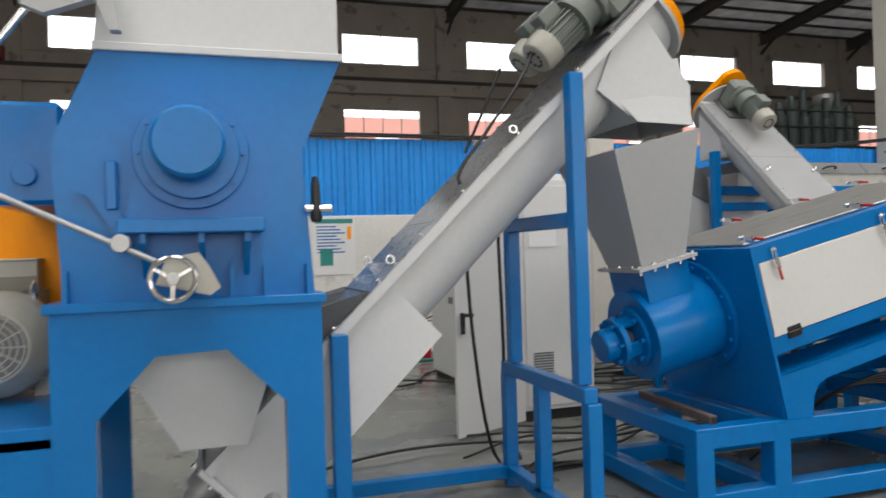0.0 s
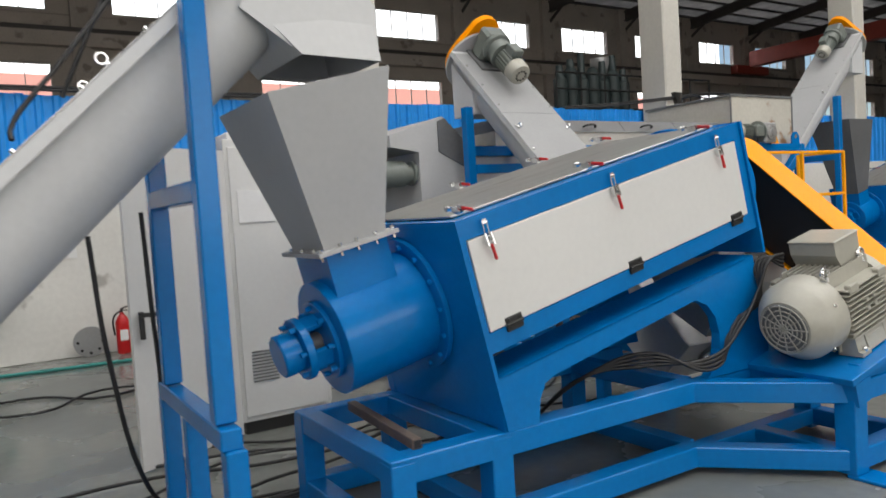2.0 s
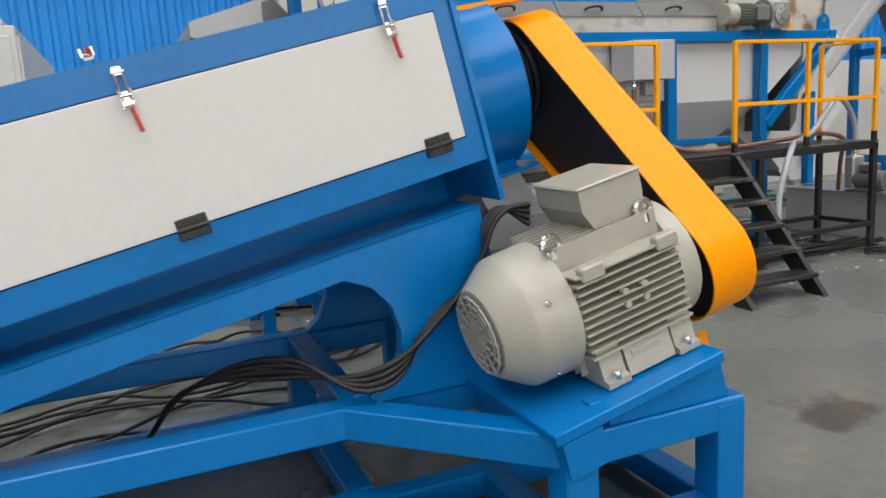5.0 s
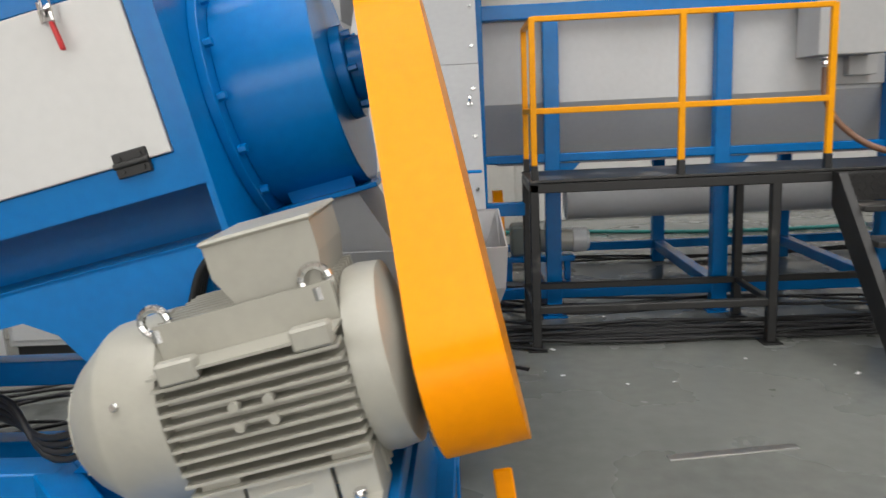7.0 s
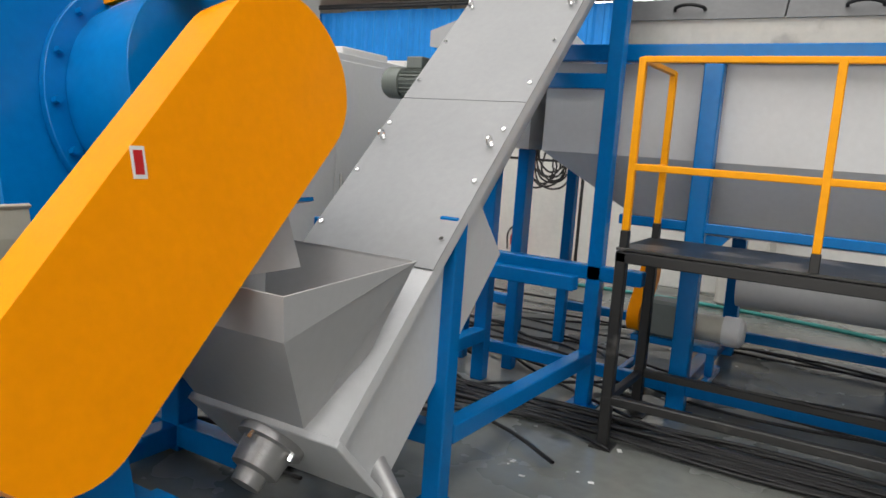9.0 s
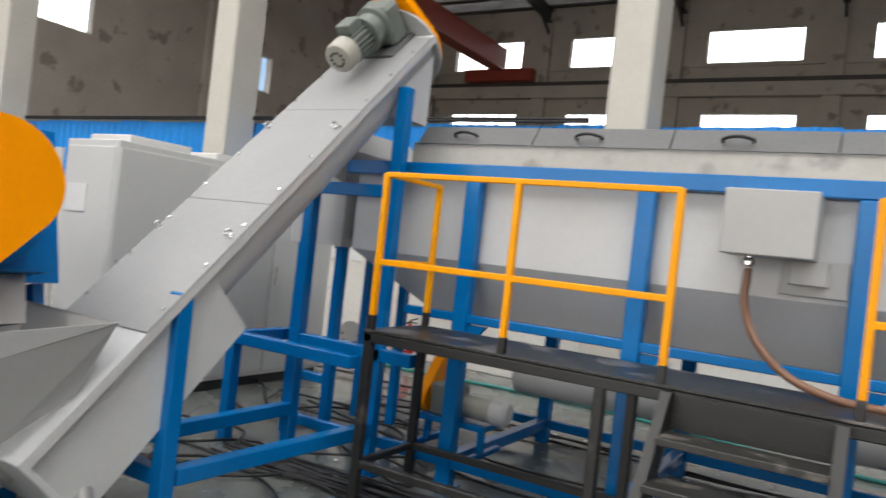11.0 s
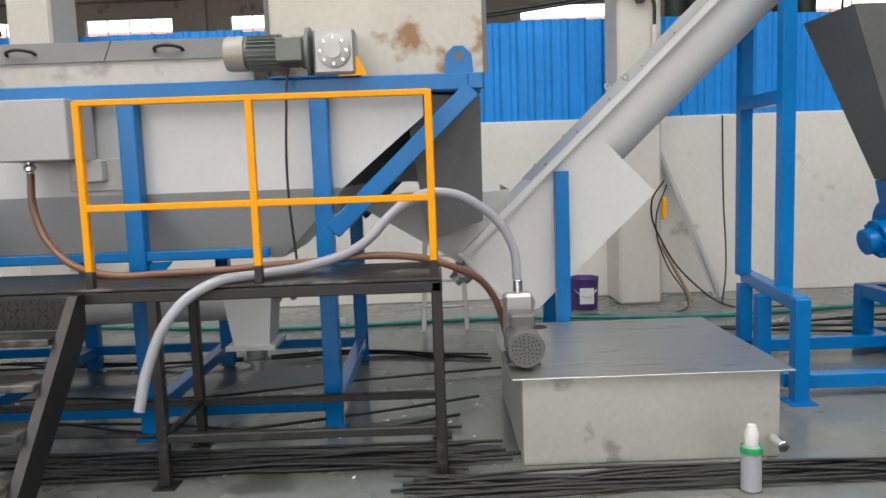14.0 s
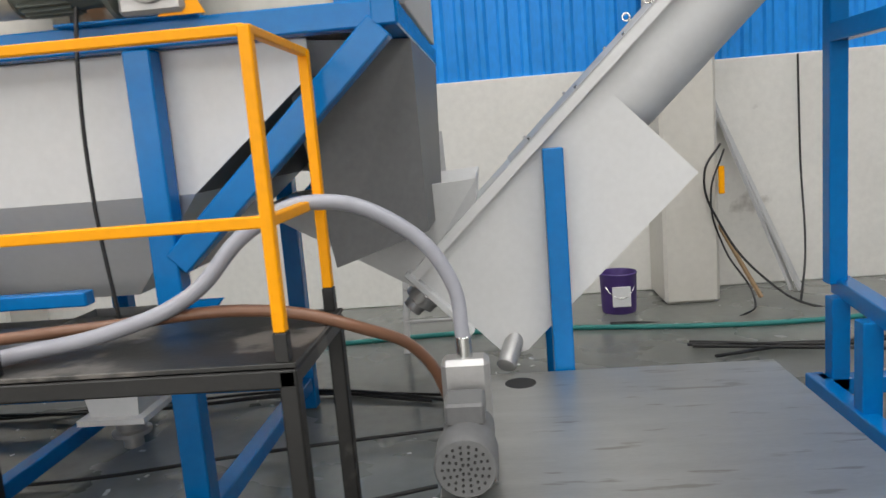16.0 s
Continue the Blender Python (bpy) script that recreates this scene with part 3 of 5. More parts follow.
box("body", 0.0, 2.1, 2.74, 3.88, -0.65, -0.004, BLUE, 0.006)
joined_boxes("door_frame", [(0, 2.1, 2.715, 2.74, -0.097, 0), (0, 2.1, 2.715, 2.74, -0.655, -0.555), (0, 0.022, 2.715, 2.74, -0.555, -0.097), (2.038, 2.1, 2.715, 2.74, -0.555, -0.097)], BLUE)
box("door", 0.027, 2.033, 2.708, 2.735, -0.55, -0.102, WHITE, 0.003)
box("lid", 0.06, 2.05, 2.85, 3.8, 0.0, 0.012, STEEL, 0.003)
prism("end_plate", [(2.70, 0.005), (3.9, 0.005), (3.9, -1.04), (2.70, -1.04)], -0.02, 0.0, "yz", BLUE)
prism("end_plate", [(2.70, 0.0), (3.9, 0.0), (3.9, -0.82), (2.70, -0.82)], 2.1, 2.12, "yz", BLUE)
box("slot_back", 0.0, 2.1, 3.2, 3.24, -0.85, -0.65, BLUE, 0)
for hx in (0.17, 1.03, 1.92):
    box("hinge", hx - 0.05, hx + 0.05, 2.70, 2.716, -0.585, -0.515, BLACKST, 0.003)
    bm = bmesh.new()
    bm_cyl(bm, (hx - 0.05, 2.7, -0.55), (hx + 0.05, 2.7, -0.55), 0.009, None, 10)
    for sx in (-0.03, 0.03):
        for sz in (-0.568, -0.532):
            bm_cyl(bm, (hx + sx, 2.7, sz), (hx + sx, 2.695, sz), 0.007, None, 8)
    put(bm, "hinge_knuckle", BLACKST)


def toggle_latch(hx, y, z, flat=False):
    """A toggle clamp: base, hook loop and red handle, hanging down the front or lying on the lid."""
    keep = STATE["m"]
    STATE["m"] = keep @ (Matrix.Translation((hx, y, z)) @ (pose(0, 0, 0, -80, 0, 0) if flat else Matrix.Identity(4)) @ Matrix.Diagonal((0.85, 0.85, 0.82, 1)))
    bm = bmesh.new()
    bmesh.ops.create_cube(bm, size=1.0, matrix=Matrix.Translation((0, -0.006, -0.06)) @ Matrix.Diagonal((0.034, 0.012, 0.05, 1)))
    for s in (-1, 1):
        bm_cyl(bm, (s * 0.014, -0.022, 0.035), (s * 0.014, -0.022, -0.07), 0.0045, None, 8)
        bm_beam(bm, (s * 0.02, -0.02, -0.03), (s * 0.02, -0.03, -0.1), 0.006, 0.03)
    bm_cyl(bm, (-0.02, -0.022, 0.035), (0.02, -0.022, 0.035), 0.006, None, 8)
    bm_cyl(bm, (-0.022, -0.02, -0.05), (0.022, -0.02, -0.05), 0.007, None, 8)
    bmesh.ops.create_cube(bm, size=1.0, matrix=Matrix.Translation((0, -0.012, 0.04)) @ Matrix.Diagonal((0.03, 0.024, 0.03, 1)))
    put(bm, "latch", CHROME)
    beam("latch_handle", (0.004, -0.034, -0.095), (0.012, -0.036, -0.19), 0.014, 0.02, RED, 0.004)
    STATE["m"] = keep


for hx in (0.13, 0.98, 1.85):
    toggle_latch(hx, 2.708, -0.07)
    toggle_latch(hx - 0.06, 2.84, 0.03, True)
for hx in (0.1, 0.75, 1.4, 2.0):
    toggle_latch(hx, 3.82, 0.03, True)
# inlet drum and bearing
cyl("flange_ring", (-0.05, CY, CW), (-0.02, CY, CW), 0.36, BLUE, seg=48)
bolts("bolt", (-0.05, CY, CW), (-1, CY, CW), 0.325, 0.014, 0.02, 14, BLUE)
cyl("inlet_drum", (-0.55, CY, CW), (-0.05, CY, CW), 0.29, BLUE, seg=56, bevel=0.004)
cyl("flange_ring", (-0.575, CY, CW), (-0.55, CY, CW), 0.20, BLUE, seg=40)
bolts("bolt", (-0.575, CY, CW), (-1, CY, CW), 0.17, 0.014, 0.03, 8, BLUE)
cyl("shaft", (-0.7, CY, CW), (-0.55, CY, CW), 0.05, GREY_D, seg=20)
for k in range(4):
    a = k * math.pi / 2 + 0.4
    box_m = Matrix.Translation((-0.625, CY + 0.125 * math.cos(a), CW + 0.125 * math.sin(a))) @ pose(0, 0, 0, math.degrees(a), 0, 0)
    bm = bmesh.new()
    bmesh.ops.create_cube(bm, size=1.0, matrix=box_m @ Matrix.Diagonal((0.11, 0.025, 0.1, 1)))
    put(bm, "bearing_bracket", BLUE, 0.004)
cyl("bearing_housing", (-0.70, CY, CW), (-0.66, CY, CW), 0.155, BLUE, seg=36)
cyl("bearing_cap", (-0.80, CY, CW), (-0.70, CY, CW), 0.105, BLUE, seg=36, bevel=0.008)
bolts("bolt", (-0.70, CY, CW), (-2, CY, CW), 0.13, 0.013, 0.03, 6, BLUE)
# inlet neck
loft("inlet_neck", [(-0.50, 3.10, -0.3), (-0.17, 3.10, -0.3), (-0.17, 3.5, -0.3), (-0.50, 3.5, -0.3)], [(-0.50, 3.10, 0), (-0.17, 3.10, 0), (-0.17, 3.5, 0), (-0.50, 3.5, 0)], BLUE, 0.008)
# drive end
cyl("flange_ring", (2.12, CY, CW), (2.15, CY, CW), 0.45, BLUE, seg=48)
bolts("bolt", (2.15, CY, CW), (3, CY, CW), 0.418, 0.014, 0.025, 16, BLUE)
cyl("outlet_drum", (2.15, CY, CW), (2.46, CY, CW), 0.38, BLUE, seg=56)
cyl("bearing_housing", (2.46, CY, CW), (2.50, CY, CW), 0.16, BLUE, seg=36)
cyl("bearing_cap", (2.50, CY, CW), (2.57, CY, CW), 0.11, BLUE, seg=36)
bolts("bolt", (2.50, CY, CW), (3, CY, CW), 0.135, 0.013, 0.03, 6, BLUE)
loft("outlet_chute", [(2.2, 3.12, -0.8), (2.42, 3.12, -0.8), (2.42, 3.55, -0.8), (2.2, 3.55, -0.8)], [(2.18, 3.1, -0.6), (2.42, 3.1, -0.6), (2.42, 3.55, -0.6), (2.18, 3.55, -0.6)], BLUE, 0.008)
box("outlet_flange", 2.13, 2.5, 3.05, 3.62, -0.815, -0.8, BLUE, 0.002)
loft("lower_chute", [(2.25, 3.1, -1.05), (2.5, 3.1, -1.05), (2.5, 3.5, -1.05), (2.25, 3.5, -1.05)], [(2.2, 3.12, -0.818), (2.42, 3.12, -0.818), (2.42, 3.55, -0.818), (2.2, 3.55, -0.818)], GREY, 0.005)
# motor table
box("motor_table", 1.78, 2.47, 2.08, 2.8, -1.47, -1.43, BLUE)
prism("gusset", [(1.8, -1.47), (1.95, -1.47), (1.95, -1.6), (1.8, -1.6)], 2.08, 2.78, "xz", BLUE)
STATE["m"] = Matrix.Identity(4)
ARCH1 = [(4.6, 0.54), (4.67, 0.60), (4.715, 0.70), (4.72, 0.79), (4.69, 0.89), (4.62, 0.97), (4.52, 1.01)]
ARCH2 = [(3.45, 0.765), (3.38, 0.73), (3.345, 0.66), (3.33, 0.54)]
OUT = [(3.075, 0.80), (5.06, 1.225), (5.11, 1.0), (5.2, 0.54)] + ARCH1 + ARCH2 + [(3.12, 0.54)]
for y in (2.72, 3.82):
    prism("side_plate", OUT, y, y + 0.06, "xz", BLUE, 0.004)
prism("ledge", [(3.07, 0.80), (5.06, 1.227), (5.06, 1.215), (3.07, 0.788)], 2.72, 3.0, "xz", BLUE, 0)
for z in (0.10, 0.48):
    beams("frame_rail", [((2.5, 2.78, z), (4.55, 2.78, z)), ((4.5, 2.78, z), (5.08, 2.16, z)), ((5.02, 2.16, z), (5.76, 2.16, z)), ((2.5, 3.84, z), (5.0, 3.84, z)),
                         ((2.56, 2.72, z), (2.56, 3.9, z)), ((3.1, 2.84, z), (3.1, 3.8, z)), ((4.55, 2.84, z), (4.55, 3.8, z)), ((5.7, 2.1, z), (5.7, 2.85, z)), ((5.08, 2.1, z), (5.08, 2.8, z)), ((4.5, 2.78, z), (5.7, 2.78, z))], 0.12, 0.12, BLUE)
for x, y in ((2.56, 2.78), (3.1, 2.78), (2.56, 3.84), (3.1, 3.84), (5.08, 2.16), (5.7, 2.16), (4.55, 3.84), (5.7, 2.8)):
    beam("frame_post", (x, y, 0.02), (x, y, 0.52), 0.123, 0.123, BLUE)
joined_boxes("foot_plate", [(x - 0.06, x + 0.12, y - 0.16, y + 0.06, 0.0, 0.02) for x, y in ((5.08, 2.1), (5.74, 2.16), (2.56, 2.78))], BLUE, 0.004)
box("motor_pedestal", 5.14, 5.66, 2.14, 2.2, 0.54, 0.62, BLUE)
prism("motor_pedestal", [(5.2, 0.54), (5.7, 0.54), (5.66, 0.68), (5.2, 0.575)], 2.12, 2.74, "xz", BLUE)
done()

thing("electric_motor", "large olive grey finned electric motor on the washer's tilted table", "motor", (5.2, 2.4, 0.7))
foot_motor("", None, WM @ Matrix.Translation((1.77, 2.42, -1.165)), 0.23, 0.80)
done()


def stadium(c0, r0, c1, r1, steps=16):
    """The outline round two circles."""
    d = Vector((c1[0] - c0[0], c1[1] - c0[1]))
    ang = math.atan2(d.y, d.x)
    off = math.acos(max(-1, min(1, (r0 - r1) / d.length)))
    pts = []
    for i in range(steps + 1):
        a = ang + off + (2 * math.pi - 2 * off) * i / steps
        pts.append((c0[0] + r0 * math.cos(a), c0[1] + r0 * math.sin(a)))
    for i in range(steps + 1):
        a = ang - off + 2 * off * i / steps
        pts.append((c1[0] + r1 * math.cos(a), c1[1] + r1 * math.sin(a)))
    return pts


thing("belt_guard", "orange stadium-shaped belt guard with black inner side and pulley", "guard", (5.8, 2.8, 0.5))
STATE["m"] = WM
so = stadium((3.26, -0.45), 0.268, (2.41, -1.235), 0.21, 28)
si = stadium((3.26, -0.45), 0.261, (2.41, -1.235), 0.203, 28)
bm = bmesh.new()
loops = [[bm.verts.new((u, p[0], p[1])) for p in pts] for u, pts in ((2.585, so), (2.785, so), (2.785, so), (2.585, si))]
nn = len(so)
for i in range(nn):
    j = (i + 1) % nn
    bm.faces.new((loops[0][i], loops[0][j], loops[1][j], loops[1][i]))
    bm.faces.new((loops[0][i], loops[3][i], loops[3][j], loops[0][j]))
bm.faces.new(loops[1])
bmesh.ops.remove_doubles(bm, verts=bm.verts, dist=0.0001)
put(bm, "cover", ORANGE, 0.0, True)
prism("back_plate", si, 2.625, 2.635, "yz", RUBBER, 0)
cyl("pulley", (2.60, 3.3, -0.44), (2.624, 3.3, -0.44), 0.21, RUBBER, seg=40, bevel=0.01)
cyl("pulley", (2.57, 3.3, -0.44), (2.60, 3.3, -0.44), 0.19, RUBBER, seg=40, bevel=0.01)
prism("mounting_tab", [(2.15, -0.09), (2.66, -0.13), (2.66, -0.11), (2.15, -0.07)], 3.1, 3.24, "xz", ORANGE)
box("sticker", 2.7855, 2.787, 2.65, 2.69, -0.765, -0.685, PAPER, 0)
box("sticker_mark", 2.787, 2.7878, 2.657, 2.683, -0.755, -0.695, RED, 0)
STATE["m"] = Matrix.Identity(4)
beam("strut", (5.88, 2.45, 0.66), (5.92, 2.4, 0.3), 0.05, 0.01, ORANGE)
done()

# hopper over the inlet
thing("hopper", "grey painted tapered sheet hopper bolted on the washer inlet", "hopper", (2.5, 3.3, 1.5))
lowc = [WM @ Vector(p) for p in ((-0.50, 3.10, 0.008), (-0.17, 3.10, 0.008), (-0.17, 3.5, 0.008), (-0.50, 3.5, 0.008))]
loft("sheet", lowc, [(2.13, 2.885, 2.15), (2.71, 2.885, 2.29), (2.71, 3.62, 2.29), (2.13, 3.62, 2.15)], GREY, 0.005)
STATE["m"] = WM
joined_boxes("flange", [(-0.55, -0.12, 3.05, 3.10, -0.008, 0.012), (-0.55, -0.12, 3.5, 3.55, -0.008, 0.012), (-0.55, -0.50, 3.1, 3.5, -0.008, 0.012), (-0.17, -0.12, 3.1, 3.5, -0.008, 0.012)], GREY)
bm = bmesh.new()
for bx in (-0.53, -0.43, -0.34, -0.24, -0.14):
    bm_cyl(bm, (bx, 3.07, 0.012), (bx, 3.07, 0.03), 0.011, None, 6)
    bm_cyl(bm, (bx, 3.07, -0.03), (bx, 3.07, -0.008), 0.009, None, 6)
for by in (3.15, 3.3, 3.45):
    bm_cyl(bm, (-0.53, by, 0.012), (-0.53, by, 0.03), 0.011, None, 6)
put(bm, "bolt", CHROME)
done()

# ---- screw conveyors ----
def gear_drive(s, lat):
    """Helical gear unit with its motor lying along the conveyor, above the cover near its top."""
    bm = bmesh.new()
    bmesh.ops.create_cube(bm, size=1.0, matrix=Matrix.Translation((s - 0.02, lat, 0.17)) @ Matrix.Diagonal((0.2, 0.26, 0.3, 1)))
    put(bm, "gearbox", MOTOR_G, 0.03)
    lathe("gear_flange", (s - 0.1, lat, 0.2), (s - 1, lat, 0.2), [(0, 0.14), (0.03, 0.15), (0.05, 0.15), (0.06, 0.12), (0.16, 0.115), (0.165, 0.14), (0.19, 0.14), (0.195, 0.1)], MOTOR_G, 32)
    cyl("motor_body", (s - 0.29, lat, 0.2), (s - 0.5, lat, 0.2), 0.092, MOTOR_G, seg=28)
    bm = bmesh.new()
    for i in range(20):
        a = 2 * math.pi * i / 20
        c = Matrix.Translation((s - 0.4, lat, 0.2)) @ pose(0, 0, 0, math.degrees(a), 0, 0)
        bmesh.ops.create_cube(bm, size=1.0, matrix=c @ Matrix.Translation((0, 0, 0.1)) @ Matrix.Diagonal((0.2, 0.006, 0.03, 1)))
    put(bm, "fin", MOTOR_G)
    lathe("fan_cowl", (s - 0.5, lat, 0.2), (s - 1, lat, 0.2), [(0, 0.112), (0.09, 0.112), (0.12, 0.1), (0.13, 0.08)], MOTOR, 32)
    bolts("grille_slot", (s - 0.63, lat, 0.2), (s - 1, lat, 0.2), 0.05, 0.012, 0.003, 10, RUBBER)
    box("terminal_box", s - 0.47, s - 0.32, lat - 0.06, lat + 0.06, 0.29, 0.37, MOTOR_G, 0.008)
    box("mount", s - 0.25, s + 0.12, lat - 0.16, lat + 0.16, 0.006, 0.03, GREY_D)


def conveyor(label, m, s0, s1, half, rad, deep, skirt, base, twin=False, chute=True, drive=True, sheet=None):
    """A trough screw conveyor. Local x runs up the slope, y across, z out of the cover."""
    thing("screw_conveyor", label, "conveyor", base)
    STATE["m"] = m
    # trough: flanged U section
    bm = bmesh.new()
    prof = [(-half, 0.0), (-half, -0.05), (-half + 0.012, -0.05), (-half + 0.012, -0.012), (-rad, -0.012)]
    for i in range(17):
        a = math.pi + math.pi * i / 16
        prof.append((rad * math.cos(a), -(deep - rad) + rad * math.sin(a)))
    prof += [(rad, -0.012), (half - 0.012, -0.012), (half - 0.012, -0.05), (half, -0.05), (half, 0.0)]
    a = [bm.verts.new((s0, y, z)) for y, z in prof]
    b = [bm.verts.new((s1, y, z)) for y, z in prof]
    bm.faces.new(a)
    bm.faces.new(b)
    for i in range(len(prof)):
        j = (i + 1) % len(prof)
        bm.faces.new((a[i], a[j], b[j], b[i]))
    put(bm, "trough", GREY_L, 0, True)
    n = 3
    for i in range(n):
        u0, u1 = s0 + 0.75 + (s1 - s0 - 0.8) * i / n, s0 + 0.75 + (s1 - s0 - 0.8) * (i + 1) / n
        box("cover", u0, u1 - 0.004, -half - 0.002, half + 0.002, 0.002, 0.008, sheet or GREY, 0.001)
    bm = bmesh.new()
    for i in range(int((s1 - s0 - 0.8) / 0.33)):
        for sd in (-1, 1):
            c = (s0 + 0.9 + 0.33 * i, sd * (half - 0.03), 0.008)
            bm_cyl(bm, c, (c[0], c[1], 0.02), 0.01, None, 6)
    put(bm, "bolt", CHROME)
    bm = bmesh.new()
    for u in (s0 + (s1 - s0) * 0.38, s0 + (s1 - s0) * 0.66):
        for sd in (-1, 1):
            em = Matrix.Translation((u, sd * (half - 0.05), 0.04))
            for i in range(12):
                a0, a1 = 2 * math.pi * i / 12, 2 * math.pi * (i + 1) / 12
                bm_cyl(bm, em @ Vector((0.021 * math.cos(a0), 0, 0.021 * math.sin(a0))), em @ Vector((0.021 * math.cos(a1), 0, 0.021 * math.sin(a1))), 0.006, None, 6)
            bm_cyl(bm, em @ Vector((0, 0, -0.04)), em @ Vector((0, 0, -0.024)), 0.012, None, 8)
    put(bm, "lifting_eye", CHROME, 0, True)
    # drain skirt along the lower part
    L, d = skirt
    for sd in (-1, 1):
        prism("skirt", [(s0, -0.05), (s0 + L, -0.06), (s0 + L, -d), (s0 + 0.1, -d), (s0, -d + 0.05)], sd * (rad + 0.008) - 0.004, sd * (rad + 0.008) + 0.004, "xz", GREY_L, 0)
    box("skirt_bottom", s0 + 0.1, s0 + L, -rad - 0.004, rad + 0.004, -d, -d + 0.006, GREY_L, 0)
    # end plates, bearing and drain
    box("end_plate", s0 - 0.03, s0, -half - 0.02, half + 0.02, -deep - 0.02, 0.02, GREY_L)
    lathe("end_bearing", (s0 - 0.03, 0, -deep + rad), (s0 - 1, 0, -deep + rad), [(0, 0.13), (0.03, 0.13), (0.035, 0.1), (0.13, 0.09), (0.14, 0.06), (0.19, 0.055)], CAST, 28)
    bolts("bolt", (s0 - 0.06, 0, -deep + rad), (s0 - 1, 0, -deep + rad), 0.115, 0.014, 0.03, 4, CHROME)
    cyl("drain_pipe", (s0 + 0.14, -rad + 0.08, -d + 0.1), (s0 - 0.02, -rad - 0.12, -d + 0.05), 0.05, CAST, seg=24)
    if chute:
        # discharge spout: falls straight down in the world
        inv = m.inverted()
        up = (m.to_3x3().inverted() @ Vector((0, 0, 1))).normalized()
        q = [Vector((s1 - 0.5, -rad - 0.02, -0.15)), Vector((s1 - 0.02, -rad - 0.02, -0.15)), Vector((s1 - 0.02, rad + 0.02, -0.15)), Vector((s1 - 0.5, rad + 0.02, -0.15))]
        tops = [v.copy() for v in q]
        zt = (m @ Vector((s1 - 0.25, 0, -deep))).z - 0.22
        lows = []
        for v in q:
            w = m @ v
            lows.append(inv @ Vector((w.x, w.y, zt)))
        loft("spout", lows, tops, GREY_L, 0.005)
    if drive:
        lathe("top_flange", (s1, 0, -deep + rad), (s1 + 1, 0, -deep + rad), [(0, rad + 0.06), (0.025, rad + 0.06), (0.026, 0.1)], GREY, 40)
        prism("chain_guard", stadium((0, -deep + rad), rad + 0.03, (0, 0.2), 0.17), s1 + 0.03, s1 + 0.1, "yz", ORANGE, 0.008)
        if twin:
            gear_drive(s1 - 0.12, -0.13)
            gear_drive(s1 - 0.05, 0.2)
        else:
            gear_drive(s1 - 0.1, 0.0)
    STATE["m"] = Matrix.Identity(4)


M1 = pose(0.46, 3.2, 1.18, 0, -44.2, 0)
conveyor("light grey inclined screw conveyor between crusher and washer hopper", M1, -0.85, 2.72, 0.34, 0.26, 0.38, (1.27, 0.45), (1.2, 3.2, 0), twin=True, chute=False, sheet=COVERM)
# its spout ends over the washer hopper
loft("spout", [(2.30, 2.9, 2.32), (2.68, 2.9, 2.31), (2.68, 3.5, 2.31), (2.30, 3.5, 2.32)], [(2.02, 2.95, 2.62), (2.62, 2.95, 2.72), (2.62, 3.45, 2.72), (2.02, 3.45, 2.62)], GREY_L, 0.006)
prism("spout_cheek", [(2.05, 2.5), (2.3, 2.33), (2.68, 2.32), (2.68, 2.55), (2.35, 2.98), (2.2, 2.85)], 2.92, 2.93, "xz", GREY_L, 0)
prism("spout_cheek", [(2.05, 2.5), (2.3, 2.33), (2.68, 2.32), (2.68, 2.55), (2.35, 2.98), (2.2, 2.85)], 3.47, 3.48, "xz", GREY_L, 0)
# feed trough under the crusher
STATE["m"] = M1
loft("feed_hopper", [(-0.1, -0.26, 0.0), (0.3, -0.26, 0.0), (0.3, 0.26, 0.0), (-0.1, 0.26, 0.0)], [(-0.1, -0.36, 0.25), (0.3, -0.36, 0.02), (0.3, 0.36, 0.02), (-0.1, 0.36, 0.25)], GREY_D, 0.006)
STATE["m"] = Matrix.Identity(4)
done()


def stand(label, runs, base, w=0.09, plates=(), name="support_frame"):
    thing(name, label, "stand", base)
    for p, q in runs:
        beam("tube", p, q, w, w, BLUE)
    if plates:
        joined_boxes("foot_plate", [(x - 0.09, x + 0.09, y - 0.09, y + 0.09, 0, 0.012) for x, y in plates], BLUE)
    done()


stand("blue square-tube stand carrying the screw conveyor", [((1.82, 2.78, 0.85), (1.82, 2.78, 2.55)), ((1.82, 3.7, 0.85), (1.82, 3.7, 2.3)), ((1.82, 2.68, 0.8), (1.82, 3.85, 0.8)),
      ((1.83, 2.7, 0), (1.83, 2.7, 0.76)), ((1.82, 3.82, 0), (1.82, 3.82, 0.76)), ((1.82, 3.3, 0.1), (1.82, 3.3, 0.76)), ((1.82, 2.75, 0.1), (1.82, 3.85, 0.1)), ((0.3, 3.82, 0.1), (1.78, 3.82, 0.1)), ((0.3, 2.8, 0.1), (1.78, 2.8, 0.1)),
      ((1.82, 2.82, 1.75), (1.82, 3.66, 1.75)), ((0.5, 2.82, 0), (0.5, 2.82, 1.2))], (1.82, 3.2, 0), 0.085)

M2 = Matrix.Translation((5.55, 3.41, 0.60)) @ pose(0, 0, 0, 0, 0, 90) @ pose(0, 0, 0, 0, -43.7, 0)
conveyor("grey inclined screw conveyor feeding the wash tank", M2, -0.05, 3.78, 0.34, 0.27, 0.38, (1.25, 0.49), (5.55, 4.6, 0), sheet=COVERG)
loft("feed_hopper", [(5.3, 3.28, 0.62), (5.82, 3.28, 0.62), (5.82, 3.62, 0.8), (5.3, 3.62, 0.8)], [(5.2, 3.05, 0.98), (5.93, 3.05, 0.98), (5.93, 3.72, 1.14), (5.2, 3.72, 1.14)], GREY, 0.006)
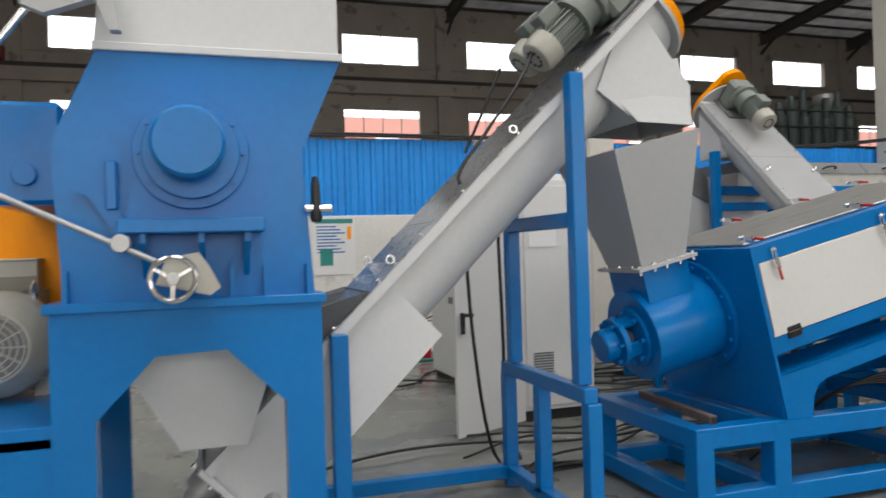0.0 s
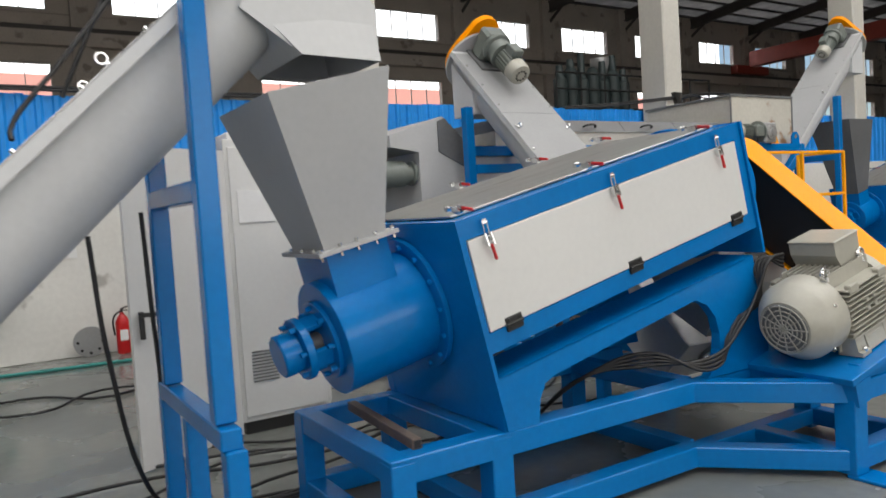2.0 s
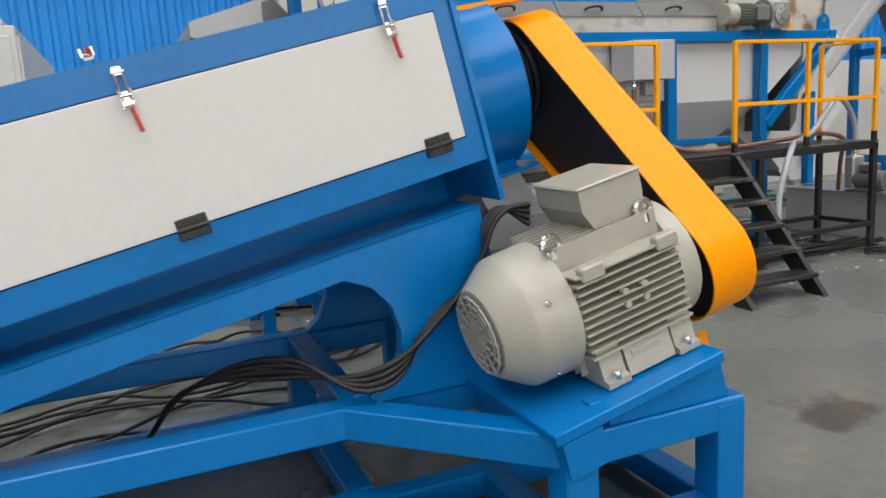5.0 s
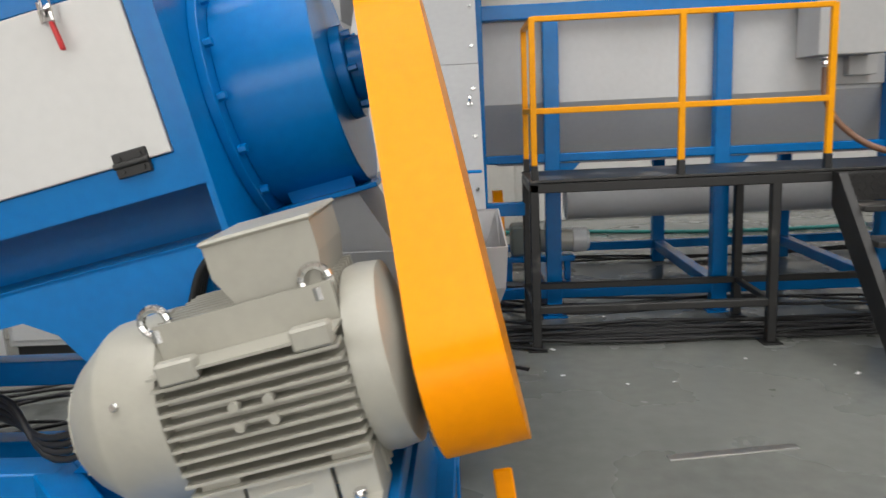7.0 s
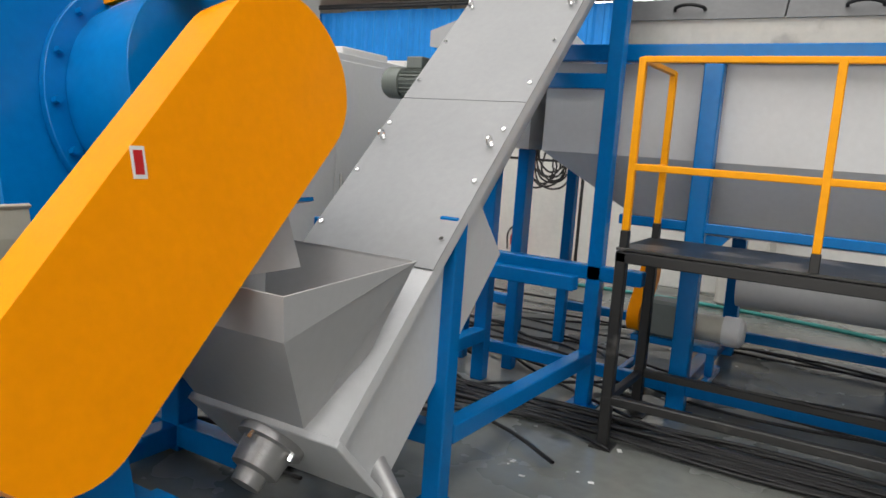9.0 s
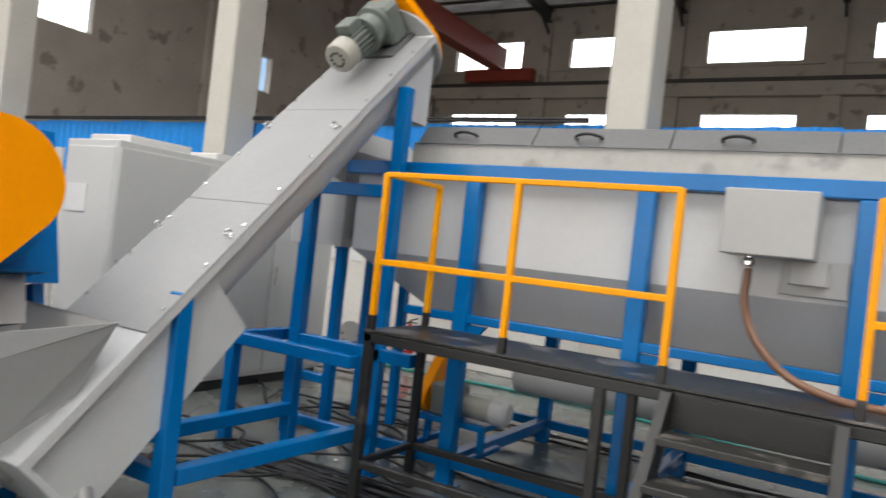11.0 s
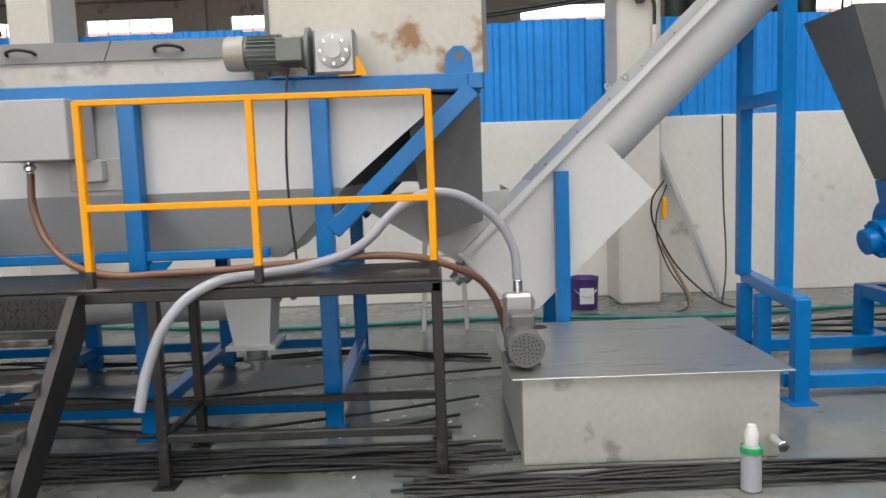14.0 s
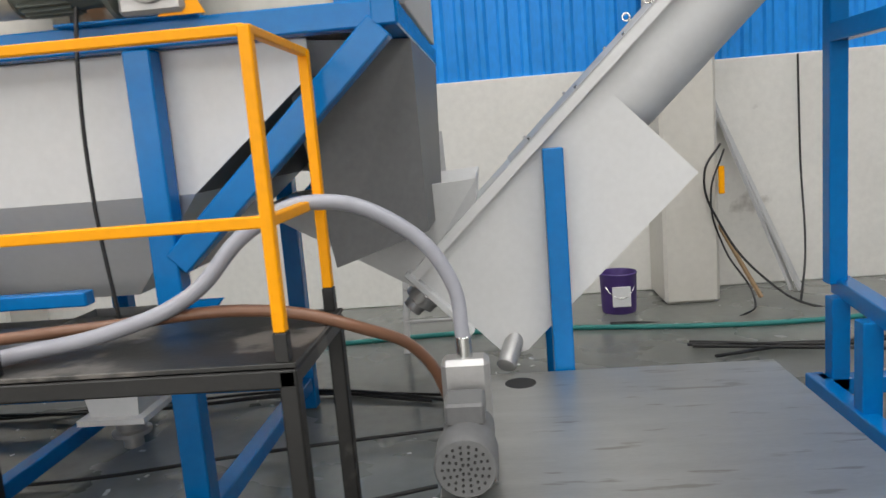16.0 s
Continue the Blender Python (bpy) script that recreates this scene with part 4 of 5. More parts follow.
loft("feed_hopper_rim", [(5.2, 3.05, 0.98), (5.93, 3.05, 0.98), (5.93, 3.72, 1.14), (5.2, 3.72, 1.14)], [(5.15, 3.03, 1.12), (5.94, 3.03, 1.12), (5.94, 3.72, 1.15), (5.15, 3.72, 1.15)], GREY, 0.006)
done()
stand("blue square-tube stand under the tank conveyor", [((5.84, 4.14, 0), (5.84, 4.14, 1.28)), ((5.15, 4.16, 0), (5.15, 4.16, 1.2)), ((5.9, 5.84, 0.0), (5.9, 5.84, 2.74)), ((5.15, 5.84, 0.0), (5.15, 5.84, 2.6)),
      ((5.84, 4.2, 0.32), (5.9, 5.8, 0.32)), ((5.15, 4.2, 0.32), (5.15, 5.8, 0.32)), ((5.2, 5.84, 2.0), (5.86, 5.84, 2.0)), ((5.2, 5.84, 0.85), (6.2, 5.84, 0.85)), ((5.2, 4.16, 0.32), (5.86, 4.16, 0.32)),
      ((4.7, 5.6, 0.8), (4.7, 6.4, 0.8)), ((4.7, 5.64, 0), (4.7, 5.64, 0.76)), ((4.7, 6.36, 0), (4.7, 6.36, 0.76)), ((4.75, 5.64, 0.8), (5.85, 5.64, 0.8))], (5.5, 5.0, 0), 0.09, ((5.84, 4.14), (5.9, 5.84)))

M3 = pose(11.23, 7.19, 1.40, 0, -43.8, 0)
conveyor("light grey inclined screw conveyor rising from the tank outlet", M3, -0.52, 4.1, 0.34, 0.27, 0.42, (1.33, 0.72), (12.5, 7.2, 0))
loft("feed_hopper", [(10.85, 6.95, 0.95), (11.2, 6.95, 1.28), (11.2, 7.43, 1.28), (10.85, 7.43, 0.95)], [(10.1, 6.85, 1.42), (11.22, 6.85, 1.5), (11.22, 7.6, 1.52), (10.1, 7.6, 1.45)], GREY_L, 0.006)
done()
stand("blue square-tube stand under the outlet conveyor", [((11.6, 6.84, 0), (11.6, 6.84, 1.62)), ((11.6, 7.54, 0), (11.6, 7.54, 1.55)), ((13.22, 6.78, 0.7), (13.22, 6.78, 3.1)), ((13.22, 7.5, 0.7), (13.22, 7.5, 2.9)),
      ((13.1, 6.25, 0.68), (13.27, 7.55, 0.68)), ((13.1, 6.28, 0), (13.1, 6.28, 0.72)), ((13.2, 7.42, 0), (13.2, 7.42, 0.64)), ((13.12, 6.9, 0), (13.12, 6.9, 0.64)), ((13.1, 6.4, 0.12), (13.1, 7.5, 0.12)), ((13.1, 7.42, 0.12), (14.6, 7.42, 0.12)), ((13.1, 6.4, 0.12), (14.6, 6.4, 0.12)),
      ((13.22, 6.82, 2.1), (13.22, 7.46, 2.1)), ((14.6, 6.4, 0.0), (14.6, 6.4, 0.7)), ((14.6, 7.42, 0), (14.6, 7.42, 0.7))], (13.1, 7.0, 0), 0.1, ((13.1, 6.28), (13.2, 7.42)))

# ---- wash tank ----
thing("wash_tank", "grey float-sink wash tank in a blue frame with scuffed lids", "tank", (8.3, 6.8, 0))
TY0, TY1 = 6.12, 7.75
prism("upper_wall", [(5.35, 2.14), (5.35, 1.57), (10.1, 1.57), (10.62, 2.0), (10.62, 2.14)], TY0, TY0 + 0.012, "xz", GREY_L, 0)
bm = bmesh.new()
pa = [(5.35, 1.57), (10.1, 1.57), (9.62, 1.1), (6.05, 1.1)]
v1 = [bm.verts.new((pa[0][0], TY0, pa[0][1])), bm.verts.new((pa[1][0], TY0, pa[1][1])), bm.verts.new((pa[2][0], TY0 + 0.35, pa[2][1])), bm.verts.new((pa[3][0], TY0 + 0.35, pa[3][1]))]
v2 = [bm.verts.new((pa[0][0], TY1, pa[0][1])), bm.verts.new((pa[1][0], TY1, pa[1][1])), bm.verts.new((pa[2][0], TY1 - 0.35, pa[2][1])), bm.verts.new((pa[3][0], TY1 - 0.35, pa[3][1]))]
bm.faces.new(v1)
bm.faces.new(v2)
for i in range(4):
    j = (i + 1) % 4
    bm.faces.new((v1[i], v1[j], v2[j], v2[i]))
put(bm, "lower_hull", GREY_L)
box("back_wall", 5.35, 10.62, TY1 - 0.012, TY1, 1.57, 2.14, GREY_L, 0)
box("end_wall", 5.35, 5.362, TY0 + 0.012, TY1 - 0.012, 1.57, 2.14, GREY_L, 0)
# sloped end and outlet spout use a darker grey than the tank walls
bm = bmesh.new()
sl = [bm.verts.new(p) for p in ((10.1, TY0 + 0.012, 1.57), (10.62, TY0 + 0.012, 2.0), (10.62, TY1, 2.0), (10.1, TY1, 1.57))]
bmesh.ops.solidify(bm, geom=[bm.faces.new(sl)], thickness=0.01)
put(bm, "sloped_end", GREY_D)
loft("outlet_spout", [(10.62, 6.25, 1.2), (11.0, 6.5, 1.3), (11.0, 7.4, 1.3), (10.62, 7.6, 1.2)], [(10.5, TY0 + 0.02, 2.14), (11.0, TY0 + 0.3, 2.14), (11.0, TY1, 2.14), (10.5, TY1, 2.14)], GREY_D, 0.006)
beams("top_rail", [((5.3, 6.07, 2.195), (11.0, 6.07, 2.195)), ((5.3, TY1 + 0.05, 2.195), (11.0, TY1 + 0.05, 2.195)), ((10.95, 6.0, 2.195), (10.95, TY1 + 0.1, 2.195))], 0.1, 0.1, BLUE)
for x in (6.42, 7.62, 8.8, 9.98):
    beam("post", (x, 6.06, 0.01), (x, 6.06, 2.14), 0.11, 0.1, BLUE)
    beam("post", (x, TY1 + 0.05, 0.01), (x, TY1 + 0.05, 2.14), 0.11, 0.1, BLUE)
    beam("cross_rail", (x, 6.1, 0.18), (x, TY1, 0.18), 0.09, 0.09, BLUE)
    box("foot_plate", x - 0.09, x + 0.09, 5.97, 6.15, 0, 0.012, BLUE)
    prism("gusset", [(x + 0.06, 1.14), (x + 0.2, 1.14), (x + 0.06, 0.98)], 6.04, 6.08, "xz", BLUE, 0)
beam("bottom_rail", (5.95, 6.06, 1.18), (9.62, 6.06, 1.18), 0.07, 0.06, BLUE)
beams("ground_rail", [((5.0, 6.06, 0.18), (10.0, 6.06, 0.18)), ((5.0, TY1 + 0.05, 0.18), (10.0, TY1 + 0.05, 0.18))], 0.06, 0.08, BLUE)
for y in (6.05, TY1 + 0.05):
    beam("brace", (10.93, y, 2.15), (10.03, y, 1.3), 0.1, 0.11, BLUE)
prism("lifting_lug", [(10.76, 2.24), (10.94, 2.24), (10.93, 2.36), (10.88, 2.41), (10.82, 2.41), (10.77, 2.36)], 6.04, 6.065, "xz", BLUE)
cyl("lug_hole", (10.85, 6.038, 2.35), (10.85, 6.067, 2.35), 0.03, GREY_D, seg=20, bevel=0)
box("curb", 5.75, 9.55, 6.22, 7.6, 2.2, 2.42, BEIGE)
for i in range(4):
    u0 = 5.8 + i * 0.94
    prism("lid", [(6.2, 2.415), (6.32, 2.56), (7.5, 2.56), (7.62, 2.415)], u0, u0 + 0.93, "yz", GREY_D, 0.004)
    for hx in (u0 + 0.3,):
        hose("lid_handle", [(hx, 6.255, 2.475), (hx + 0.01, 6.22, 2.49), (hx + 0.17, 6.22, 2.49), (hx + 0.18, 6.255, 2.475)], 0.011, RUBBER)
joined_boxes("inspection_box", [(8.12, 8.58, 5.72, 6.06, 1.79, 2.14)], GREY, 0.006)
box("terminal_box", 8.45, 8.64, 5.98, 6.12, 1.66, 1.79, GREY)
box("bracket", 8.4, 8.74, 6.06, 6.12, 1.6, 1.8, GREY)
lathe("hose_nipple", (8.25, 5.9, 1.8), (8.25, 5.9, 1.0), [(0, 0.03), (0.02, 0.03), (0.02, 0.02), (0.04, 0.036), (0.06, 0.036), (0.07, 0.022), (0.1, 0.02)], CHROME, 16)
done()
thing("drive_box", "tall bare sheet steel box with rust spots on the tank end", "housing", (10.3, 6.9, 2.25))
box("front", 9.66, 11.02, 6.2, 6.22, 2.26, 2.9, RUSTY, 0.003)
box("shell", 9.67, 11.01, 6.222, 7.65, 2.25, 2.9, BEIGE, 0.004)
joined_boxes("rim", [(9.64, 11.04, 6.185, 7.67, 2.9, 2.93), (9.64, 9.67, 6.19, 6.2, 2.26, 2.9), (11.01, 11.04, 6.19, 6.2, 2.26, 2.9)], GREY_D, 0.002)
done()
thing("gear_motor", "grey green worm gear motor on the tank's top rail", "motor", (9.9, 6.1, 2.25))
GY, GZ = 6.02, 2.4
lathe("fan_cowl", (9.56, GY, GZ), (9.4, GY, GZ), [(0, 0.105), (0.1, 0.105), (0.12, 0.095), (0.125, 0.06)], MOTOR, 32)
cyl("motor_body", (9.55, GY, GZ), (9.9, GY, GZ), 0.09, MOTOR_G, seg=28)
bm = bmesh.new()
for i in range(24):
    a = 2 * math.pi * i / 24
    c = Matrix.Translation((9.68, GY, GZ)) @ pose(0, 0, 0, math.degrees(a), 0, 0)
    bmesh.ops.create_cube(bm, size=1.0, matrix=c @ Matrix.Translation((0, 0, 0.097)) @ Matrix.Diagonal((0.2, 0.005, 0.025, 1)))
put(bm, "fin", MOTOR_G)
box("terminal_box", 9.76, 9.92, GY - 0.13, GY - 0.05, GZ - 0.07, GZ + 0.07, MOTOR_G, 0.008)
lathe("flange", (9.9, GY, GZ), (10.2, GY, GZ), [(0, 0.1), (0.03, 0.105), (0.035, 0.145), (0.055, 0.145), (0.06, 0.08)], MOTOR_G, 32)
box("worm_gearbox", 9.98, 10.23, GY - 0.1, GY + 0.1, GZ - 0.15, GZ + 0.12, CAST, 0.015)
lathe("output_flange", (10.105, GY - 0.1, GZ - 0.015), (10.105, GY - 1, GZ - 0.015), [(0, 0.1), (0.02, 0.1), (0.025, 0.085), (0.03, 0.05), (0.045, 0.048), (0.046, 0.025)], CAST, 32)
bolts("bolt", (10.105, GY - 0.12, GZ - 0.015), (10.105, GY - 1, GZ - 0.015), 0.078, 0.008, 0.012, 8, CHROME)
prism("bracket", [(10.12, 2.24), (10.3, 2.24), (10.24, 2.36)], GY - 0.08, GY - 0.07, "xz", YELLOW)
box("mount", 9.7, 10.25, GY - 0.06, GY + 0.1, 2.24, 2.252, BLUE)
done()

# ---- access platform ----
thing("platform", "black steel access platform with chequer deck and yellow handrails", "platform", (8.45, 5.6, 0))
PX0, PX1, PY0, PY1 = 6.19, 10.70, 5.25, 5.93
box("deck", PX0, PX1, PY0, PY1, 1.085, 1.1, DECK, 0.002)
beams("deck_frame", [((PX0, PY0 + 0.03, 1.05), (PX1, PY0 + 0.03, 1.05)), ((PX0, PY1 - 0.03, 1.05), (PX1, PY1 - 0.03, 1.05)), ((PX0 + 0.03, PY0, 1.05), (PX0 + 0.03, PY1, 1.05)), ((PX1 - 0.03, PY0, 1.05), (PX1 - 0.03, PY1, 1.05))], 0.06, 0.06, BLACKST)
for x in (6.22, 7.7, 9.17, 10.67):
    beam("leg", (x, PY0 + 0.03, 0.01), (x, PY0 + 0.03, 1.03), 0.058, 0.058, BLACKST)
    beam("leg", (x, PY1 - 0.03, 0.01), (x, PY1 - 0.03, 1.03), 0.058, 0.058, BLACKST)
    joined_boxes("foot_plate", [(x - 0.06, x + 0.06, y - 0.06, y + 0.06, 0, 0.01) for y in (PY0 + 0.03, PY1 - 0.03)], BLACKST)
beams("brace_rail", [((6.22, PY0 + 0.03, 0.27), (7.7, PY0 + 0.03, 0.27)), ((9.17, PY0 + 0.03, 0.27), (10.67, PY0 + 0.03, 0.27)), ((6.22, PY1 - 0.03, 0.27), (10.67, PY1 - 0.03, 0.27)), ((6.22, PY0, 0.27), (6.22, PY1, 0.27)), ((10.67, PY0, 0.27), (10.67, PY1, 0.27)), ((7.7, PY0, 0.27), (7.7, PY1, 0.27)), ((9.17, PY0, 0.27), (9.17, PY1, 0.27))], 0.05, 0.05, BLACKST)
for xs, side in (((6.225, 7.12, 8.0), 6.225), ((8.857, 9.74, 10.66), 10.66)):
    posts = [(x, 5.275) for x in xs] + [(side, 5.9)]
    for x, y in posts:
        beam("rail_post", (x, y, 1.19), (x, y, 2.07), 0.038, 0.038, YELLOW, 0.004)
        beam("post_socket", (x, y, 1.1), (x, y, 1.19), 0.043, 0.043, BLACKST, 0.003)
    runs = []
    for z in (1.52, 2.06):
        runs += [((xs[0], 5.275, z), (xs[2], 5.275, z)), ((side, 5.275, z), (side, 5.9, z))]
    beams("handrail", runs, 0.036, 0.036, YELLOW, 0.004)
# stairs
for x in (8.05, 8.8):
    prism("stringer", [(5.25, 1.08), (5.25, 0.88), (4.42, 0.0), (4.24, 0.0), (5.18, 1.08)], x - 0.025, x + 0.025, "yz", BLACKST, 0.004)
for i in range(5):
    z = 0.905 - i * 0.18
    y = 5.17 - i * 0.165
    box("tread", 8.075, 8.775, y - 0.21, y, z - 0.035, z, DECK, 0.004)
box("riser", 8.075, 8.775, 5.225, 5.235, 0.9, 1.07, BLACKST, 0.002)
bm = bmesh.new()
for i in range(18):
    for j in range(4):
        a = 45 if (i + j) % 2 else -45
        bmesh.ops.create_cube(bm, size=1.0, matrix=Matrix.Translation((8.1 + i * 0.038, 5.222, 0.93 + j * 0.038)) @ pose(0, 0, 0, 0, a, 0) @ Matrix.Diagonal((0.026, 0.006, 0.007, 1)))
put(bm, "chequer_rib", BLACKST)
done()

# discharge screw below the tank
thing("discharge_screw", "grey tube screw under the tank with small drive motor", "conveyor", (8, 6.9, 0.5))
cyl("tube", (6.6, 6.75, 0.78), (9.4, 6.75, 0.78), 0.16, GREY, seg=36)
loft("neck", [(9.2, 6.6, 0.45), (9.45, 6.6, 0.45), (9.45, 6.9, 0.45), (9.2, 6.9, 0.45)], [(9.12, 6.58, 0.95), (9.5, 6.58, 0.95), (9.5, 6.92, 0.95), (9.12, 6.92, 0.95)], GREY_L, 0.006)
joined_boxes("flange", [(9.15, 9.5, 6.55, 6.95, 0.43, 0.46)], GREY_L)
lathe("outlet", (9.32, 6.75, 0.44), (9.32, 6.75, 0.0), [(0, 0.11), (0.02, 0.11), (0.03, 0.08), (0.1, 0.075), (0.11, 0.1), (0.13, 0.1), (0.14, 0.05), (0.2, 0.05)], CAST, 24)
lathe("bearing", (9.5, 6.7, 0.85), (9.8, 6.7, 0.85), [(0, 0.1), (0.03, 0.1), (0.035, 0.07), (0.1, 0.07), (0.11, 0.09), (0.14, 0.09), (0.15, 0.04)], CAST, 24)
done()
thing("gear_motor", "small light grey gear motor with orange belt guard near the floor", "motor", (6.6, 6.4, 0.2))
cyl("motor_body", (6.35, 6.35, 0.52), (6.6, 6.35, 0.52), 0.085, MOTOR, seg=28)
lathe("fan_cowl", (6.6, 6.35, 0.52), (6.9, 6.35, 0.52), [(0, 0.095), (0.1, 0.095), (0.125, 0.07), (0.13, 0.03)], GREY_L, 28)
box("gearbox", 6.12, 6.35, 6.25, 6.45, 0.42, 0.66, MOTOR_G, 0.02)
prism("chain_guard", stadium((6.35, 0.52), 0.1, (6.6, 0.78), 0.12), 6.0, 6.08, "yz", ORANGE, 0.01)
box("mount", 6.05, 6.6, 6.22, 6.48, 0.38, 0.42, BLUE)
beams("mount_leg", [((6.1, 6.3, 0.22), (6.1, 6.3, 0.38)), ((6.55, 6.3, 0.22), (6.55, 6.3, 0.38)), ((6.05, 6.06, 0.2), (6.05, 6.6, 0.2)), ((6.55, 6.06, 0.2), (6.55, 6.6, 0.2))], 0.05, 0.05, BLUE)
done()

# ---- steel water tank and pump ----
thing("water_tank", "low stainless steel water tank with flat lid", "tank", (11.95, 5.95, 0))
box("body", 11.12, 12.55, 5.38, 6.72, 0, 0.50, STEELSIDE, 0.006)
box("lid", 11.06, 12.61, 5.33, 6.77, 0.503, 0.512, STEEL, 0.002)
cyl("lid_hole", (11.37, 6.62, 0.505), (11.37, 6.62, 0.5135), 0.075, RUBBER, seg=28, bevel=0)
cyl("valve", (12.5, 5.35, 0.12), (12.5, 5.22, 0.12), 0.03, CHROME, seg=16)
done()
thing("water_pump", "dark grey electric pump with steel head on the tank lid", "pump", (11.16, 5.78, 0.51))
STATE["m"] = Matrix.Translation((-0.01, 0.22, 0))
lathe("motor_cowl", (11.17, 5.4, 0.64), (11.17, 5.0, 0.64), [(0, 0.1), (0.004, 0.108), (0.14, 0.108), (0.154, 0.1), (0.155, 0.088)], GREY_D, 32)
cyl("motor_body", (11.17, 5.600, 0.64), (11.17, 5.400, 0.64), 0.095, GREY_D, seg=28)
bm = bmesh.new()
for k in range(4):
    for i in range(6 + 4 * k):
        a = 2 * math.pi * i / (6 + 4 * k)
        r = 0.018 + 0.02 * k
        bm_cyl(bm, (11.17 + r * math.cos(a), 5.243, 0.64 + r * math.sin(a)), (11.17 + r * math.cos(a), 5.239, 0.64 + r * math.sin(a)), 0.005, None, 6)
put(bm, "vent_hole", RUBBER)
box("terminal_box", 11.10, 11.24, 5.380, 5.540, 0.73, 0.81, GREY_D, 0.01)
box("pump_head", 11.08, 11.26, 5.580, 5.700, 0.55, 0.9, CAST, 0.02)
cyl("outlet_pipe", (11.17, 5.640, 0.88), (11.17, 5.640, 0.98), 0.03, CHROME, seg=20)
box("base", 11.07, 11.27, 5.380, 5.680, 0.512, 0.53, GREY_D)
done()

# hoses over the platform
thing("hose", "ribbed grey spiral hose from pump across platform to the floor", "hose", (11.0, 5.6, 0.6))
hose("pipe", [(11.16, 5.86, 0.96), (11.13, 5.85, 1.2), (10.95, 5.8, 1.43), (10.68, 5.72, 1.53), (10.48, 5.63, 1.46), (10.25, 5.6, 1.25), (10.0, 5.52, 1.16), (9.7, 5.38, 1.13), (9.5, 5.22, 1.11), (9.33, 5.12, 0.98), (9.2, 5.08, 0.72), (9.15, 5.05, 0.5)], 0.028, HOSEM, 8)
done()
thing("hose", "brown translucent hose from tank box along the deck", "hose", (9.5, 5.7, 1.1))
hose("pipe", [(8.25, 5.9, 1.72), (8.26, 5.88, 1.5), (8.4, 5.8, 1.27), (8.65, 5.7, 1.14), (9.2, 5.62, 1.125), (9.9, 5.6, 1.16), (10.5, 5.65, 1.17), (10.8, 5.7, 1.08), (11.0, 5.9, 0.9), (11.1, 6.0, 0.6), (11.12, 6.02, 0.52)], 0.022, COPPER, 8)
done()

# ---- control cabinets ----
def cabinet(x0, x1, y0, y1, h, label, doors=3):
    thing("control_cabinet", label, "cabinet", ((x0 + x1) / 2, (y0 + y1) / 2, 0))
    box("plinth", x0 + 0.03, x1 - 0.03, y0 + 0.03, y1 - 0.03, 0, 0.1, BLACKST)
    box("body", x0, x1, y0, y1, 0.1, h, WHITE, 0.006)
    for i in range(doors):
        w = (y1 - y0) / doors
        box("door", x1, x1 + 0.016, y0 + i * w + 0.012, y0 + (i + 1) * w - 0.012, 0.14, h - 0.06, WHITE, 0.005)
        box("handle", x1 + 0.016, x1 + 0.03, y0 + i * w + 0.06, y0 + i * w + 0.085, 1.05, 1.25, CHROME, 0.004)
        box("top_vent", x0 + 0.08, x1 - 0.08, y0 + i * w + 0.15, y0 + (i + 1) * w - 0.15, h, h + 0.07, WHITE, 0.01)
    box("side_panel", x0 + 0.03, x1 - 0.03, y0 - 0.012, y0, 0.14, h - 0.06, WHITE, 0.005)
    joined_boxes("louvre", [(x0 + 0.1, x0 + 0.3, y0 - 0.018, y0 - 0.012, 0.4 + 0.025 * k, 0.412 + 0.025 * k) for k in range(10)], GREY_D)
    done()


cabinet(2.64, 3.36, 5.42, 8.3, 2.25, "row of white painted control cabinets with top vents")

# ---- next stage beyond the outlet conveyor ----
wa2 = copy_thing(washer, Matrix.Translation((4.0 + 11.85, 3.3 + 3.95, 0)))
tagged(wa2, "blue inclined friction washer of the next stage under the outlet conveyor")
thing("hopper", "dark grey tall tapered hopper under the outlet conveyor", "hopper", (14.4, 7.25, 1.5))
lowc = [Vector((11.85, 3.95, 0)) + (WM @ Vector(p)) for p in ((-0.50, 3.10, 0.008), (-0.17, 3.10, 0.008), (-0.17, 3.5, 0.008), (-0.50, 3.5, 0.008))]
loft("sheet", lowc, [(13.75, 6.88, 2.75), (14.5, 6.88, 2.75), (14.5, 7.62, 2.75), (13.75, 7.62, 2.75)], GREY_D, 0.005)
done()

# row of gear motors behind the washer
thing("drive_housing", "grey sloped sheet housing on blue legs carrying four drives", "housing", (5.0, 6.8, 0))
prism("shell", [(4.735, 1.57), (4.735, 2.2), (4.42, 2.25), (4.42, 2.36), (5.02, 2.55), (5.26, 2.33), (5.26, 1.57)], 6.1, 7.25, "xz", GREY, 0.006)
prism("end_cap", [(5.04, 2.53), (5.25, 2.325), (5.25, 2.05), (4.96, 2.2), (4.96, 2.5)], 6.088, 6.1, "xz", GREY_D, 0.003)
for x in (4.8, 5.2):
    for y in (6.2, 7.15):
        beam("leg", (x, y, 0.0), (x, y, 1.57), 0.08, 0.08, BLUE)
beam("tie", (4.84, 6.2, 0.5), (5.16, 6.2, 0.5), 0.07, 0.07, BLUE)
done()
gm = thing("gear_motor", "dark green grey inline gear motor bolted on a grey plate", "motor", (4.73, 6.25, 2.0), "drives on the grey plate")
gz = 2.0
lathe("gearbox", (4.73, 6.25, gz), (3.85, 6.25, gz), [(0, 0.12), (0.03, 0.12), (0.035, 0.09), (0.1, 0.09), (0.105, 0.125), (0.2, 0.13), (0.3, 0.125), (0.33, 0.13), (0.36, 0.13), (0.365, 0.09)], MOTOR_G, 28)
